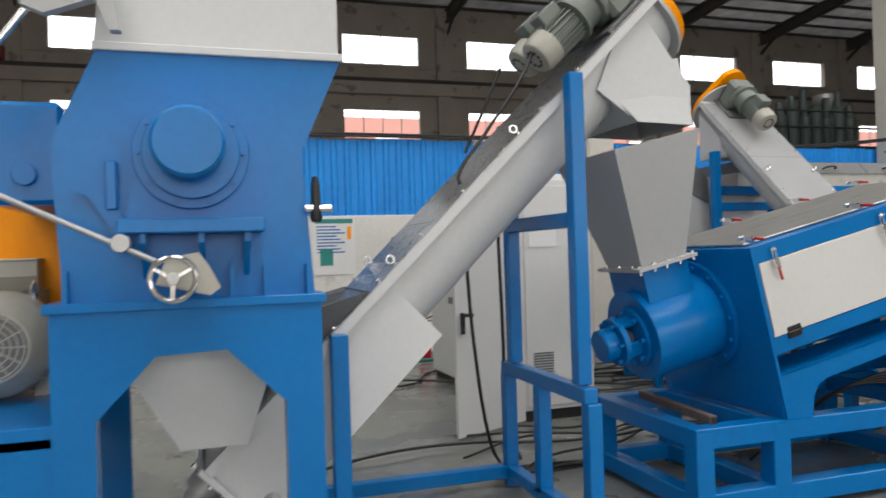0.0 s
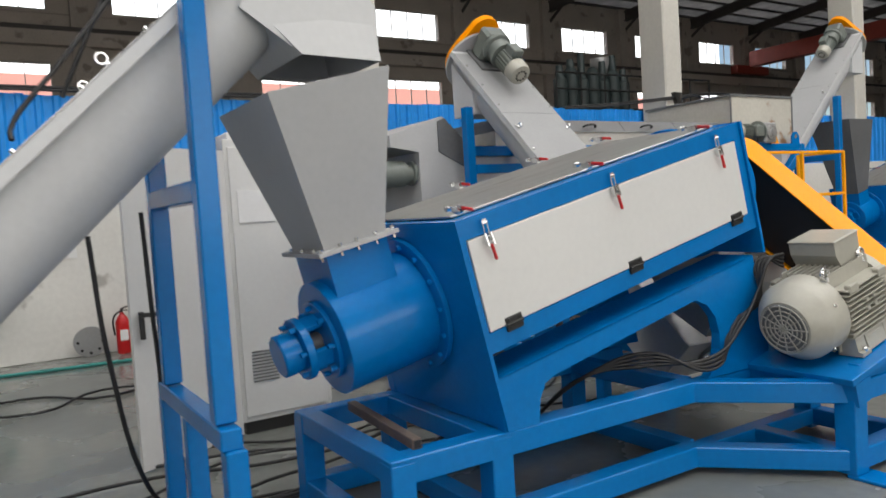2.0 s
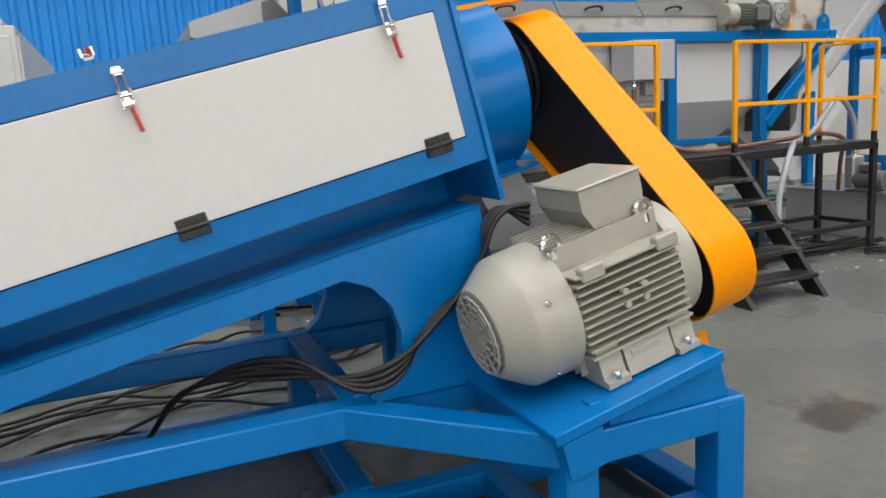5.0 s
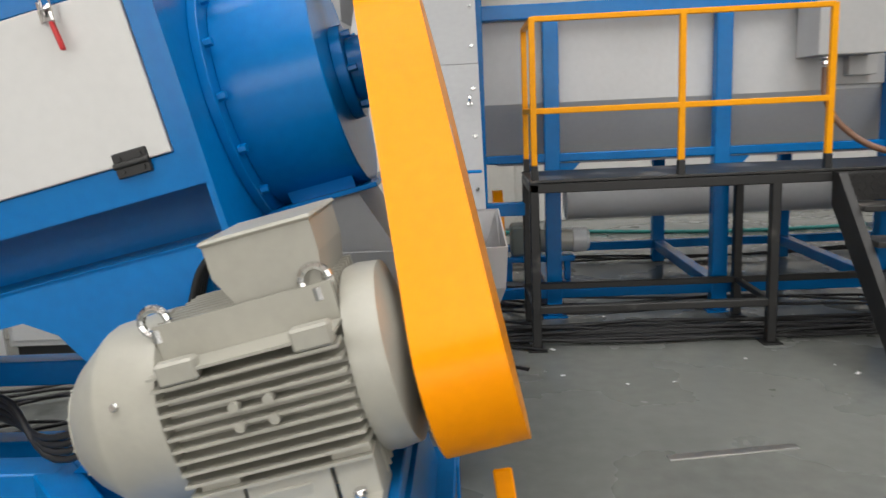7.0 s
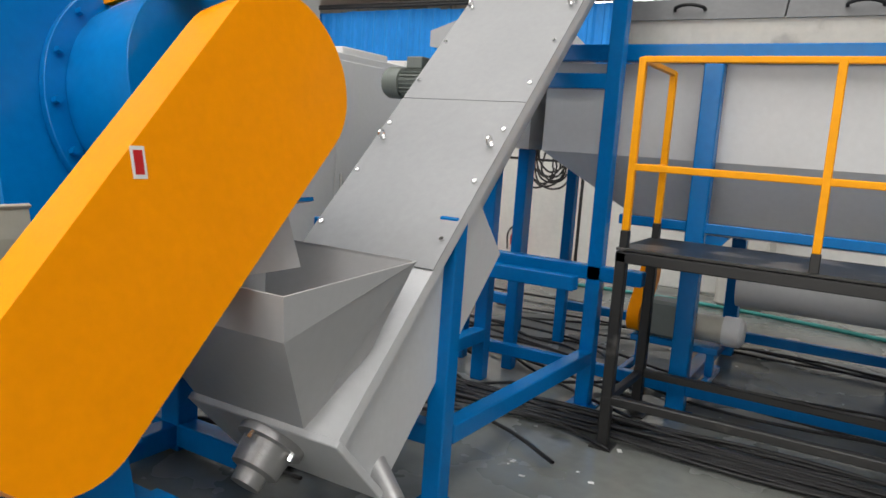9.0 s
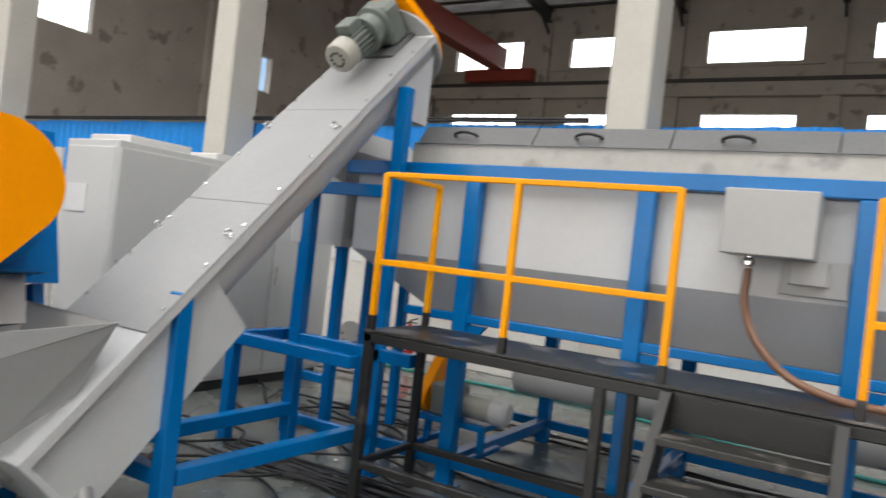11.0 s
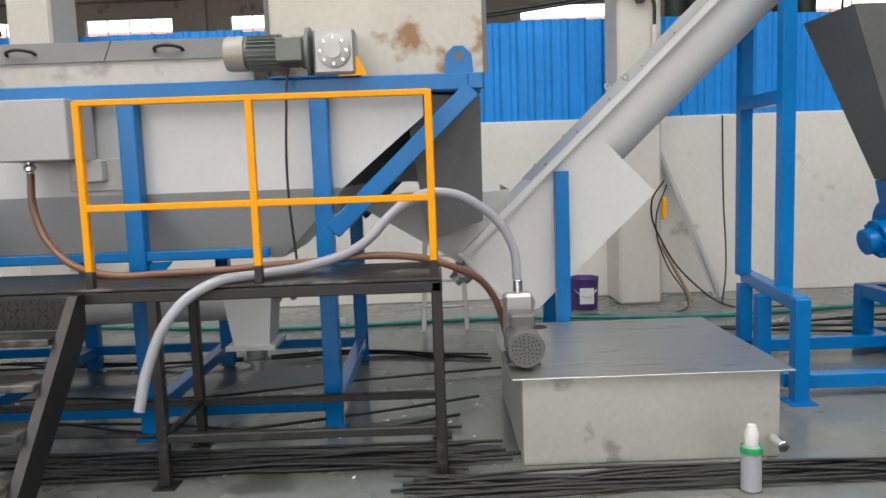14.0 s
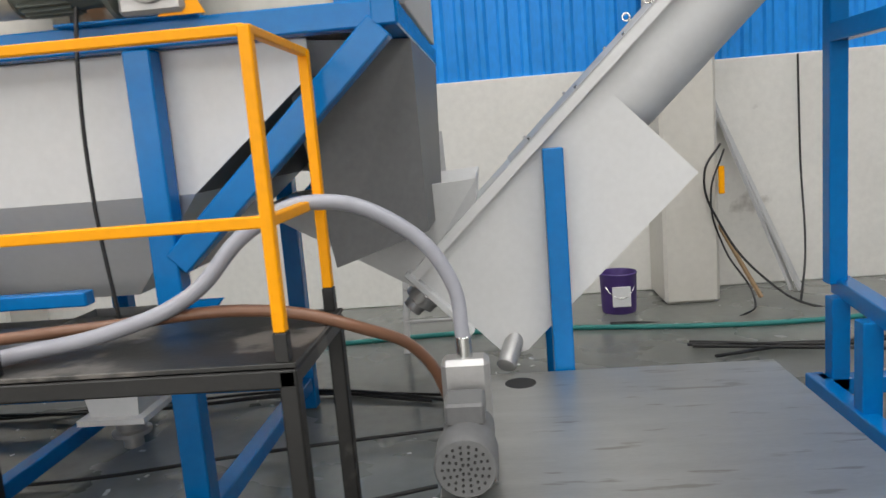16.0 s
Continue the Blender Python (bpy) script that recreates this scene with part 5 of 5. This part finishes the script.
cyl("motor_body", (4.37, 6.25, gz), (4.10, 6.25, gz), 0.095, MOTOR_G, seg=28)
bm = bmesh.new()
for i in range(22):
    c = Matrix.Translation((4.24, 6.25, gz)) @ pose(0, 0, 0, 360 * i / 22, 0, 0)
    bmesh.ops.create_cube(bm, size=1.0, matrix=c @ Matrix.Translation((0, 0, 0.1)) @ Matrix.Diagonal((0.22, 0.005, 0.03, 1)))
put(bm, "fin", MOTOR_G)
lathe("fan_cowl", (4.12, 6.25, gz), (3.85, 6.25, gz), [(0, 0.118), (0.12, 0.118), (0.15, 0.1), (0.155, 0.06)], MOTOR_G, 28)
box("terminal_box", 4.17, 4.31, 6.18, 6.32, gz + 0.1, gz + 0.19, MOTOR_G, 0.008)
done()
for k in range(1, 4):
    copy_thing(gm, Matrix.Translation((4.73, 6.25 + 0.27 * k, gz)))

# open cabinet door and printed notice on the cabinet side
thing("cabinet_door", "white cabinet door standing open beside the control cabinets", "door", (2.24, 5.2, 0))
prism("leaf", [(1.85, 5.0), (2.63, 5.38), (2.62, 5.41), (1.84, 5.03)], 0.03, 2.16, "xy", WHITE, 0.004)
joined_boxes("handle", [(1.9, 1.93, 4.985, 5.022, 0.9, 1.08), (1.91, 2.0, 4.965, 4.985, 1.045, 1.075)], BLACKST, 0.003)
done()
thing("notice", "printed grey lettering rows on the cabinet's side", "sign", (2.63, 7.0, 0.9))
for r, (z, w) in enumerate(((0.98, 1.1), (0.86, 0.75), (0.8, 0.75), (0.74, 0.75), (0.68, 0.6))):
    nb = 9 if r == 0 else 16
    joined_boxes("line", [(2.628, 2.634, 6.5 + w * k / nb, 6.5 + w * (k + 0.75) / nb, z, z + (0.08 if r == 0 else 0.03)) for k in range(nb)], GREY_D)
box("paper", 2.72, 3.0, 5.398, 5.407, 1.62, 1.86, PAPER, 0)
done()

# ---- things along the low wall ----
def extinguisher(x, y):
    thing("fire_extinguisher", "red fire extinguisher with black hose standing by the wall", "extinguisher", (x, y, 0), "extinguishers by the wall")
    lathe("bottle", (x, y, 0), (x, y, 1), [(0, 0.08), (0.02, 0.088), (0.42, 0.088), (0.48, 0.06), (0.52, 0.03), (0.54, 0.03)], RED, 24)
    box("label_plate", x - 0.05, x + 0.05, y - 0.0925, y - 0.088, 0.18, 0.32, PAPER, 0)
    beams("valve", [((x, y, 0.53), (x, y, 0.6)), ((x, y, 0.59), (x + 0.12, y, 0.63)), ((x, y, 0.57), (x + 0.11, y, 0.56))], 0.03, 0.02, BLACKST, 0.003)
    hose("hose", [(x, y, 0.57), (x - 0.1, y - 0.03, 0.5), (x - 0.11, y - 0.04, 0.25)], 0.012, RUBBER)
    done()


extinguisher(2.55, 10.4)
extinguisher(3.0, 9.9)
extinguisher(3.35, 10.2)
thing("steel_flange", "loose grey steel flange leaning on the wall", "flange", (2.15, 10.5, 0))
lathe("disc", (2.15, 10.44, 0.2), (2.15, 10.6, 0.21), [(0, 0.08), (0.0, 0.2), (0.03, 0.2), (0.03, 0.08)], CAST, 32)
bolts("bolt_hole", (2.15, 10.437, 0.2), (2.15, 10.0, 0.2), 0.145, 0.02, 0.002, 8, RUBBER)
done()


def poster(x0, x1, z0, z1, head, rows, label):
    thing("wall_poster", label, "poster", ((x0 + x1) / 2, 10.59, z0), "posters on the low wall")
    box("sheet", x0, x1, 10.59, 10.597, z0, z1, PAPER, 0)
    box("heading", x0 + 0.03, x1 - 0.03, 10.586, 10.589, z1 - 0.1, z1 - 0.03, head, 0)
    joined_boxes("line", [(x0 + 0.05, x0 + (x1 - x0) * (0.55 + 0.3 * ((k * 7) % 3) / 3), 10.586, 10.589, z1 - 0.16 - 0.05 * k, z1 - 0.14 - 0.05 * k) for k in range(rows)], BLUE)
    return


poster(0.76, 1.36, 1.5, 1.98, REDPAINT, 4, "white safety poster with red heading and blue lines")
joined_boxes("symbol", [(0.8, 0.88, 10.586, 10.589, 1.53 + 0.12 * k, 1.61 + 0.12 * k) for k in range(2)], YELLOW)
done()
poster(1.45, 2.1, 1.3, 2.2, TEAL, 9, "white notice board with teal heading and coloured boxes")
box("panel", 1.55, 1.75, 10.584, 10.589, 1.45, 1.7, TEAL, 0)
box("panel", 1.98, 2.04, 10.584, 10.589, 1.85, 2.05, ORANGE, 0)
done()
thing("hose_reel", "coil of teal hose hanging on the low wall", "hose", (0.9, 10.45, 0.9))
for k in range(7):
    r = 0.22 + 0.018 * k
    hose("coil", [(0.9 + r * math.cos(a), 10.5 - 0.02 * k, 0.95 + r * math.sin(a)) for a in [2 * math.pi * i / 12 for i in range(13)]], 0.014, TEAL)
done()
thing("garden_hose", "teal water hose lying along the foot of the wall", "hose", (8, 9.4, 0))
hose("pipe", [(0.5, 9.9, 0.02), (3.0, 9.6, 0.02), (6.0, 9.75, 0.02), (9.0, 9.2, 0.02), (11.3, 9.35, 0.02), (13.5, 9.1, 0.02), (15.5, 9.35, 0.02), (18, 9.2, 0.02)], 0.022, TEAL)
done()
thing("paint_bucket", "white and purple metal paint bucket with wire handle", "bucket", (12.35, 9.85, 0))
lathe("pail", (12.35, 9.85, 0), (12.35, 9.85, 1), [(0, 0.14), (0.005, 0.15), (0.05, 0.155), (0.34, 0.165), (0.36, 0.172), (0.37, 0.165), (0.35, 0.155), (0.05, 0.14)], PURPLE, 28)
box("label_plate", 12.27, 12.43, 9.675, 9.69, 0.08, 0.26, PAPER, 0)
hose("handle", [(12.2, 9.85, 0.33), (12.26, 9.7, 0.2), (12.35, 9.67, 0.16), (12.44, 9.7, 0.2), (12.5, 9.85, 0.33)], 0.005, CHROME)
done()
thing("steel_channel", "grey steel channel leaning against the low wall", "channel", (13.9, 10.2, 0))
beams("bar", [((14.0, 10.15, 0.03), (13.42, 10.55, 1.85)), ((14.06, 10.1, 0.03), (13.5, 10.56, 1.65))], 0.09, 0.03, GREY, 0.003)
done()
thing("timber_batten", "thin raw timber batten leaning against the column", "batten", (13.5, 10.0, 0))
beam("bar", (13.65, 9.95, 0.02), (13.2, 10.5, 1.1), 0.04, 0.025, WOODM, 0.002)
done()
thing("power_cable", "black power cables hanging down the column", "cable", (13.15, 9.8, 0))
hose("cable", [(13.3, 9.9, 1.45), (13.15, 9.88, 1.2), (13.3, 9.91, 0.7), (13.6, 9.7, 0.25), (13.95, 9.6, 0.015), (14.6, 9.5, 0.015)], 0.011, CABLE)
hose("cable", [(13.33, 9.9, 1.4), (13.2, 9.88, 1.0), (13.32, 9.91, 0.5), (13.5, 9.7, 0.1), (13.4, 9.5, 0.015), (12.2, 9.4, 0.015)], 0.009, CABLE)
hose("cable", [(14.2, 10.5, 2.2), (14.18, 10.4, 1.2), (14.1, 10.1, 0.4), (13.9, 9.7, 0.015)], 0.01, CABLE)
box("grip", 13.28, 13.33, 9.89, 9.93, 1.0, 1.25, YELLOW, 0.01)
done()
thing("conduit", "white conduit pipe fixed on the column", "pipe", (13.2, 9.92, 2.3))
cyl("pipe", (13.2, 9.915, 2.3), (13.2, 9.915, 3.2), 0.035, COLW, seg=16)
hose("cable", [(13.2, 9.915, 3.2), (13.2, 9.91, 3.4), (13.2, 9.92, 3.55), (14.0, 9.92, 3.6)], 0.02, CABLE)
done()
thing("overhead_cable", "thick black cables strung along the fence top", "cable", (8, 9.7, 3.4))
for dz in (0, 0.035):
    hose("cable", [(-20.0, 10.55, 3.5 + dz), (-5, 10.55, 3.46 + dz), (0, 10.55, 3.47 + dz), (5.5, 10.55, 3.46 + dz)], 0.02, CABLE)
    hose("cable", [(10.6, 10.5, 3.4 + dz), (11.6, 10.2, 3.44 + dz), (13.0, 9.9, 3.56 + dz), (14.0, 9.88, 3.66 + dz), (16, 9.88, 3.6 + dz)], 0.018, CABLE)
done()
for x in COLS[3:4]:
    thing("cable_bracket", "small dark cable bracket on the column", "bracket", (x, 9.91, 3.6), "cable brackets")
    prism("arm", [(x - 0.12, 3.68), (x + 0.12, 3.68), (x + 0.04, 3.45), (x - 0.04, 3.45)], 9.86, 9.948, "xz", BLACKST, 0.003)
    done()
thing("ladder", "aluminium step ladder standing behind the tank", "ladder", (10.7, 9.0, 0))
beams("stile", [((10.5, 8.9, 0), (10.58, 9.15, 1.75)), ((10.95, 8.9, 0), (10.88, 9.15, 1.75))], 0.05, 0.025, CAST, 0.003)
for k in range(6):
    beam("rung", (10.5 + 0.012 * k, 8.94 + 0.036 * k, 0.25 + 0.26 * k), (10.95 - 0.012 * k, 8.94 + 0.036 * k, 0.25 + 0.26 * k), 0.05, 0.02, CAST, 0.002)
done()
thing("cable_coil", "tangled coils of black cable hanging by the low wall", "cable", (3.7, 9.8, 1.2))
rc = random.Random(5)
for k in range(9):
    r = 0.16 + 0.1 * rc.random()
    cx, cz = 3.7 + 0.25 * rc.random(), 1.35 + 0.2 * rc.random()
    hose("loop", [(cx + r * math.cos(a), 9.8 + 0.08 * rc.random(), cz + r * 1.2 * math.sin(a)) for a in [2 * math.pi * i / 9 for i in range(10)]], 0.012, CABLE)
beams("rack", [((3.2, 9.85, 0), (3.2, 9.85, 1.45)), ((4.3, 9.85, 0), (4.3, 9.85, 1.45)), ((3.2, 9.85, 1.44), (4.3, 9.85, 1.44))], 0.035, 0.035, BLACKST)
done()

# ---- clutter on the floor ----
def cable_mat(name, label, base, n, xa, xb, ya, yb, seed, r=0.011):
    """A loose heap of cables: many runs in one curve."""
    rr = random.Random(seed)
    cu = bpy.data.curves.new(name, "CURVE")
    cu.dimensions, cu.bevel_depth, cu.bevel_resolution, cu.resolution_u = "3D", r, 1, 5
    for _ in range(n):
        sp = cu.splines.new("BEZIER")
        m = 7
        sp.bezier_points.add(m - 1)
        y = rr.uniform(ya, yb)
        for i, b in enumerate(sp.bezier_points):
            y = min(yb, max(ya, y + rr.uniform(-0.25, 0.25) * (yb - ya)))
            b.co = (xa + (xb - xa) * (i + rr.uniform(-0.2, 0.2)) / (m - 1), y, rr.uniform(0.012, 0.05))
            b.handle_left_type = b.handle_right_type = "AUTO"
    cu.materials.append(CABLE)
    ob = new(name, cu)
    tagged(ob, label, "cable", kind="stuff")


cable_mat("cable_heap", "black cables lying along the floor under the platform", None, 15, 5.0, 11.0, 5.3, 5.7, 1)
cable_mat("cable_heap", "black cables lying on the floor under the wash tank", None, 7, 4.4, 11.0, 6.0, 8.0, 2)
cable_mat("cable_heap", "bundle of black cables running past the water tank", None, 14, 10.5, 14.0, 4.95, 5.22, 3, 0.009)
cable_mat("cable_heap", "black cables heaped on the floor behind the washer", None, 9, 1.8, 5.2, 3.95, 5.3, 4)
cable_mat("cable_heap", "black cables looped on the floor near the cabinets", None, 3, 0.6, 4.8, 4.6, 8.6, 6, 0.013)
cable_mat("cable_heap", "black cables on the floor by the conveyor foot", None, 8, 3.8, 6.2, 4.8, 7.2, 7)
cable_mat("cable_heap", "black cables on the floor by the outlet stand", None, 4, 12.8, 18.0, 8.0, 9.2, 8, 0.013)
bm = bmesh.new()
rs = random.Random(11)
for _ in range(150):
    x, y = rs.uniform(5.0, 11.5), rs.uniform(4.6, 8.6)
    s = rs.uniform(0.006, 0.025)
    bmesh.ops.create_cube(bm, size=1.0, matrix=Matrix.Translation((x, y, 0.002)) @ pose(0, 0, 0, 0, 0, rs.uniform(0, 180)) @ Matrix.Diagonal((s * 1.8, s, 0.003, 1)))
tagged(put(bm, "floor_litter", PAPER), "small pale plastic flakes scattered on the floor", "litter", kind="stuff")
thing("metal_strip", "thin flat metal strip lying on the floor", "strip", (6.95, 3.8, 0))
STATE["m"] = pose(6.95, 3.8, 0, 0, 0, 8)
box("bar", -0.3, 0.3, -0.025, 0.025, 0.0, 0.005, STEEL, 0.001)
done()
thing("square_tube", "short rusty square steel tube lying across the frame", "tube", (2.62, 3.2, 0.54))
beam("bar", (2.75, 3.65, 0.565), (2.68, 2.8, 0.565), 0.05, 0.05, mat("rusty_tube_steel", (0.16, 0.12, 0.1), 0.6, 0.3, var=0.3), 0.004)
box("bore", 2.663, 2.699, 2.793, 2.799, 0.547, 0.583, RUBBER, 0)
done()
thing("filter_bottle", "clear filter bottle with green ring beside the tank", "bottle", (12.22, 4.98, 0))
lathe("bottle", (12.22, 4.98, 0), (12.22, 4.98, 1), [(0, 0.04), (0.01, 0.05), (0.22, 0.05), (0.24, 0.03)], HOSEM, 20)
lathe("ring", (12.22, 4.98, 0.2), (12.22, 4.98, 1), [(0, 0.055), (0.03, 0.055)], mat("green_plastic", (0.02, 0.35, 0.12), 0.4), 20)
lathe("cap", (12.22, 4.98, 0.24), (12.22, 4.98, 1), [(0, 0.03), (0.06, 0.035), (0.1, 0.02)], PAPER, 20)
done()
# motor leads of the washer and conveyor
thing("motor_cable", "black motor cables drooping from the terminal box", "cable", (5.1, 2.75, 0.9))
for k in range(4):
    d = 0.025 * k
    hose("cable", [(5.22, 2.62, 1.22 - d), (5.12, 2.64 + d, 1.2), (5.02, 2.66, 1.02 - d), (4.86, 2.66 + d, 0.84), (4.62, 2.68, 0.68 - d), (4.3, 2.9, 0.64 + d), (4.0, 3.1, 0.6), (3.8, 3.4, 0.3), (3.6, 3.6, 0.02)], 0.011, CABLE)
done()
thing("motor_cable", "black cables hanging from the conveyor drive", "cable", (1.3, 3.2, 2.5))
hose("cable", [(1.72, 3.05, 2.75), (1.6, 3.0, 2.55), (1.38, 2.98, 2.25), (1.2, 2.95, 2.0), (1.2, 2.93, 1.96)], 0.01, CABLE)
hose("cable", [(1.65, 3.4, 2.72), (1.55, 3.4, 2.5), (1.42, 3.45, 2.2)], 0.01, CABLE)
hose("cable", [(1.5, 3.72, 1.6), (1.55, 3.75, 1.0), (1.7, 3.9, 0.3), (1.9, 4.2, 0.02)], 0.012, CABLE)
hose("cable", [(1.75, 3.76, 1.7), (1.78, 3.8, 1.0), (1.85, 3.95, 0.4), (2.1, 4.3, 0.02)], 0.012, CABLE)
done()
thing("motor_cable", "thin black cable hanging down the tank front", "cable", (9.8, 5.95, 1.2))
hose("cable", [(9.82, 5.93, 2.3), (9.81, 5.9, 2.1), (9.79, 5.9, 1.6), (9.82, 5.9, 1.12)], 0.008, CABLE)
done()

# ---- machinery and cranes in the back of the hall ----
for gx in (-11.9, 60.0):
    thing("crane_girder", "red painted travelling crane girder on the wall rail", "crane", (gx, 36, 12.0), "travelling cranes")
    box("end_truck", gx - 2.25, gx + 2.25, 40.6, 41.26, 12.0, 12.7, REDPAINT, 0.02)
    box("girder", gx - 0.45, gx + 0.45, 14.0, 40.7, 12.6, 13.9, REDPAINT, 0.02)
    done()
thing("extruder_line", "dark green machine with railings on a steel gallery", "machine", (17.2, 16, 0))
box("gallery", 14.6, 21.0, 15.2, 17.6, 4.1, 4.25, BLACKST, 0.01)
for x in (14.8, 17.8, 20.8):
    beam("gallery_leg", (x, 15.4, 0), (x, 15.4, 4.1), 0.2, 0.2, BLACKST)
for k in range(7):
    x = 15.4 + 0.42 * k
    lathe("cylinder", (x, 16, 4.25), (x, 16, 6), [(0, 0.18), (0.1 + 0.1 * (k % 3), 0.2), (0.9 + 0.25 * (k % 2), 0.2), (1.0 + 0.25 * (k % 2), 0.12), (1.3 + 0.2 * (k % 3), 0.1)], mat("dark_green_machine", (0.03, 0.045, 0.045), 0.5) if k == 0 else bpy.data.materials["dark_green_machine"], 20)
lathe("hopper", (17.3, 16.3, 5.3), (17.3, 16.3, 7), [(0, 0.1), (0.4, 0.3), (0.6, 0.3)], CAST, 20)
for z in (4.75, 5.2):
    hose("railing", [(14.6, 15.25, z), (18, 15.25, z), (21, 15.25, z)], 0.03, BLACKST)
for k in range(8):
    beam("railing_post", (14.6 + 0.91 * k, 15.25, 4.25), (14.6 + 0.91 * k, 15.25, 5.2), 0.04, 0.04, BLACKST)
done()
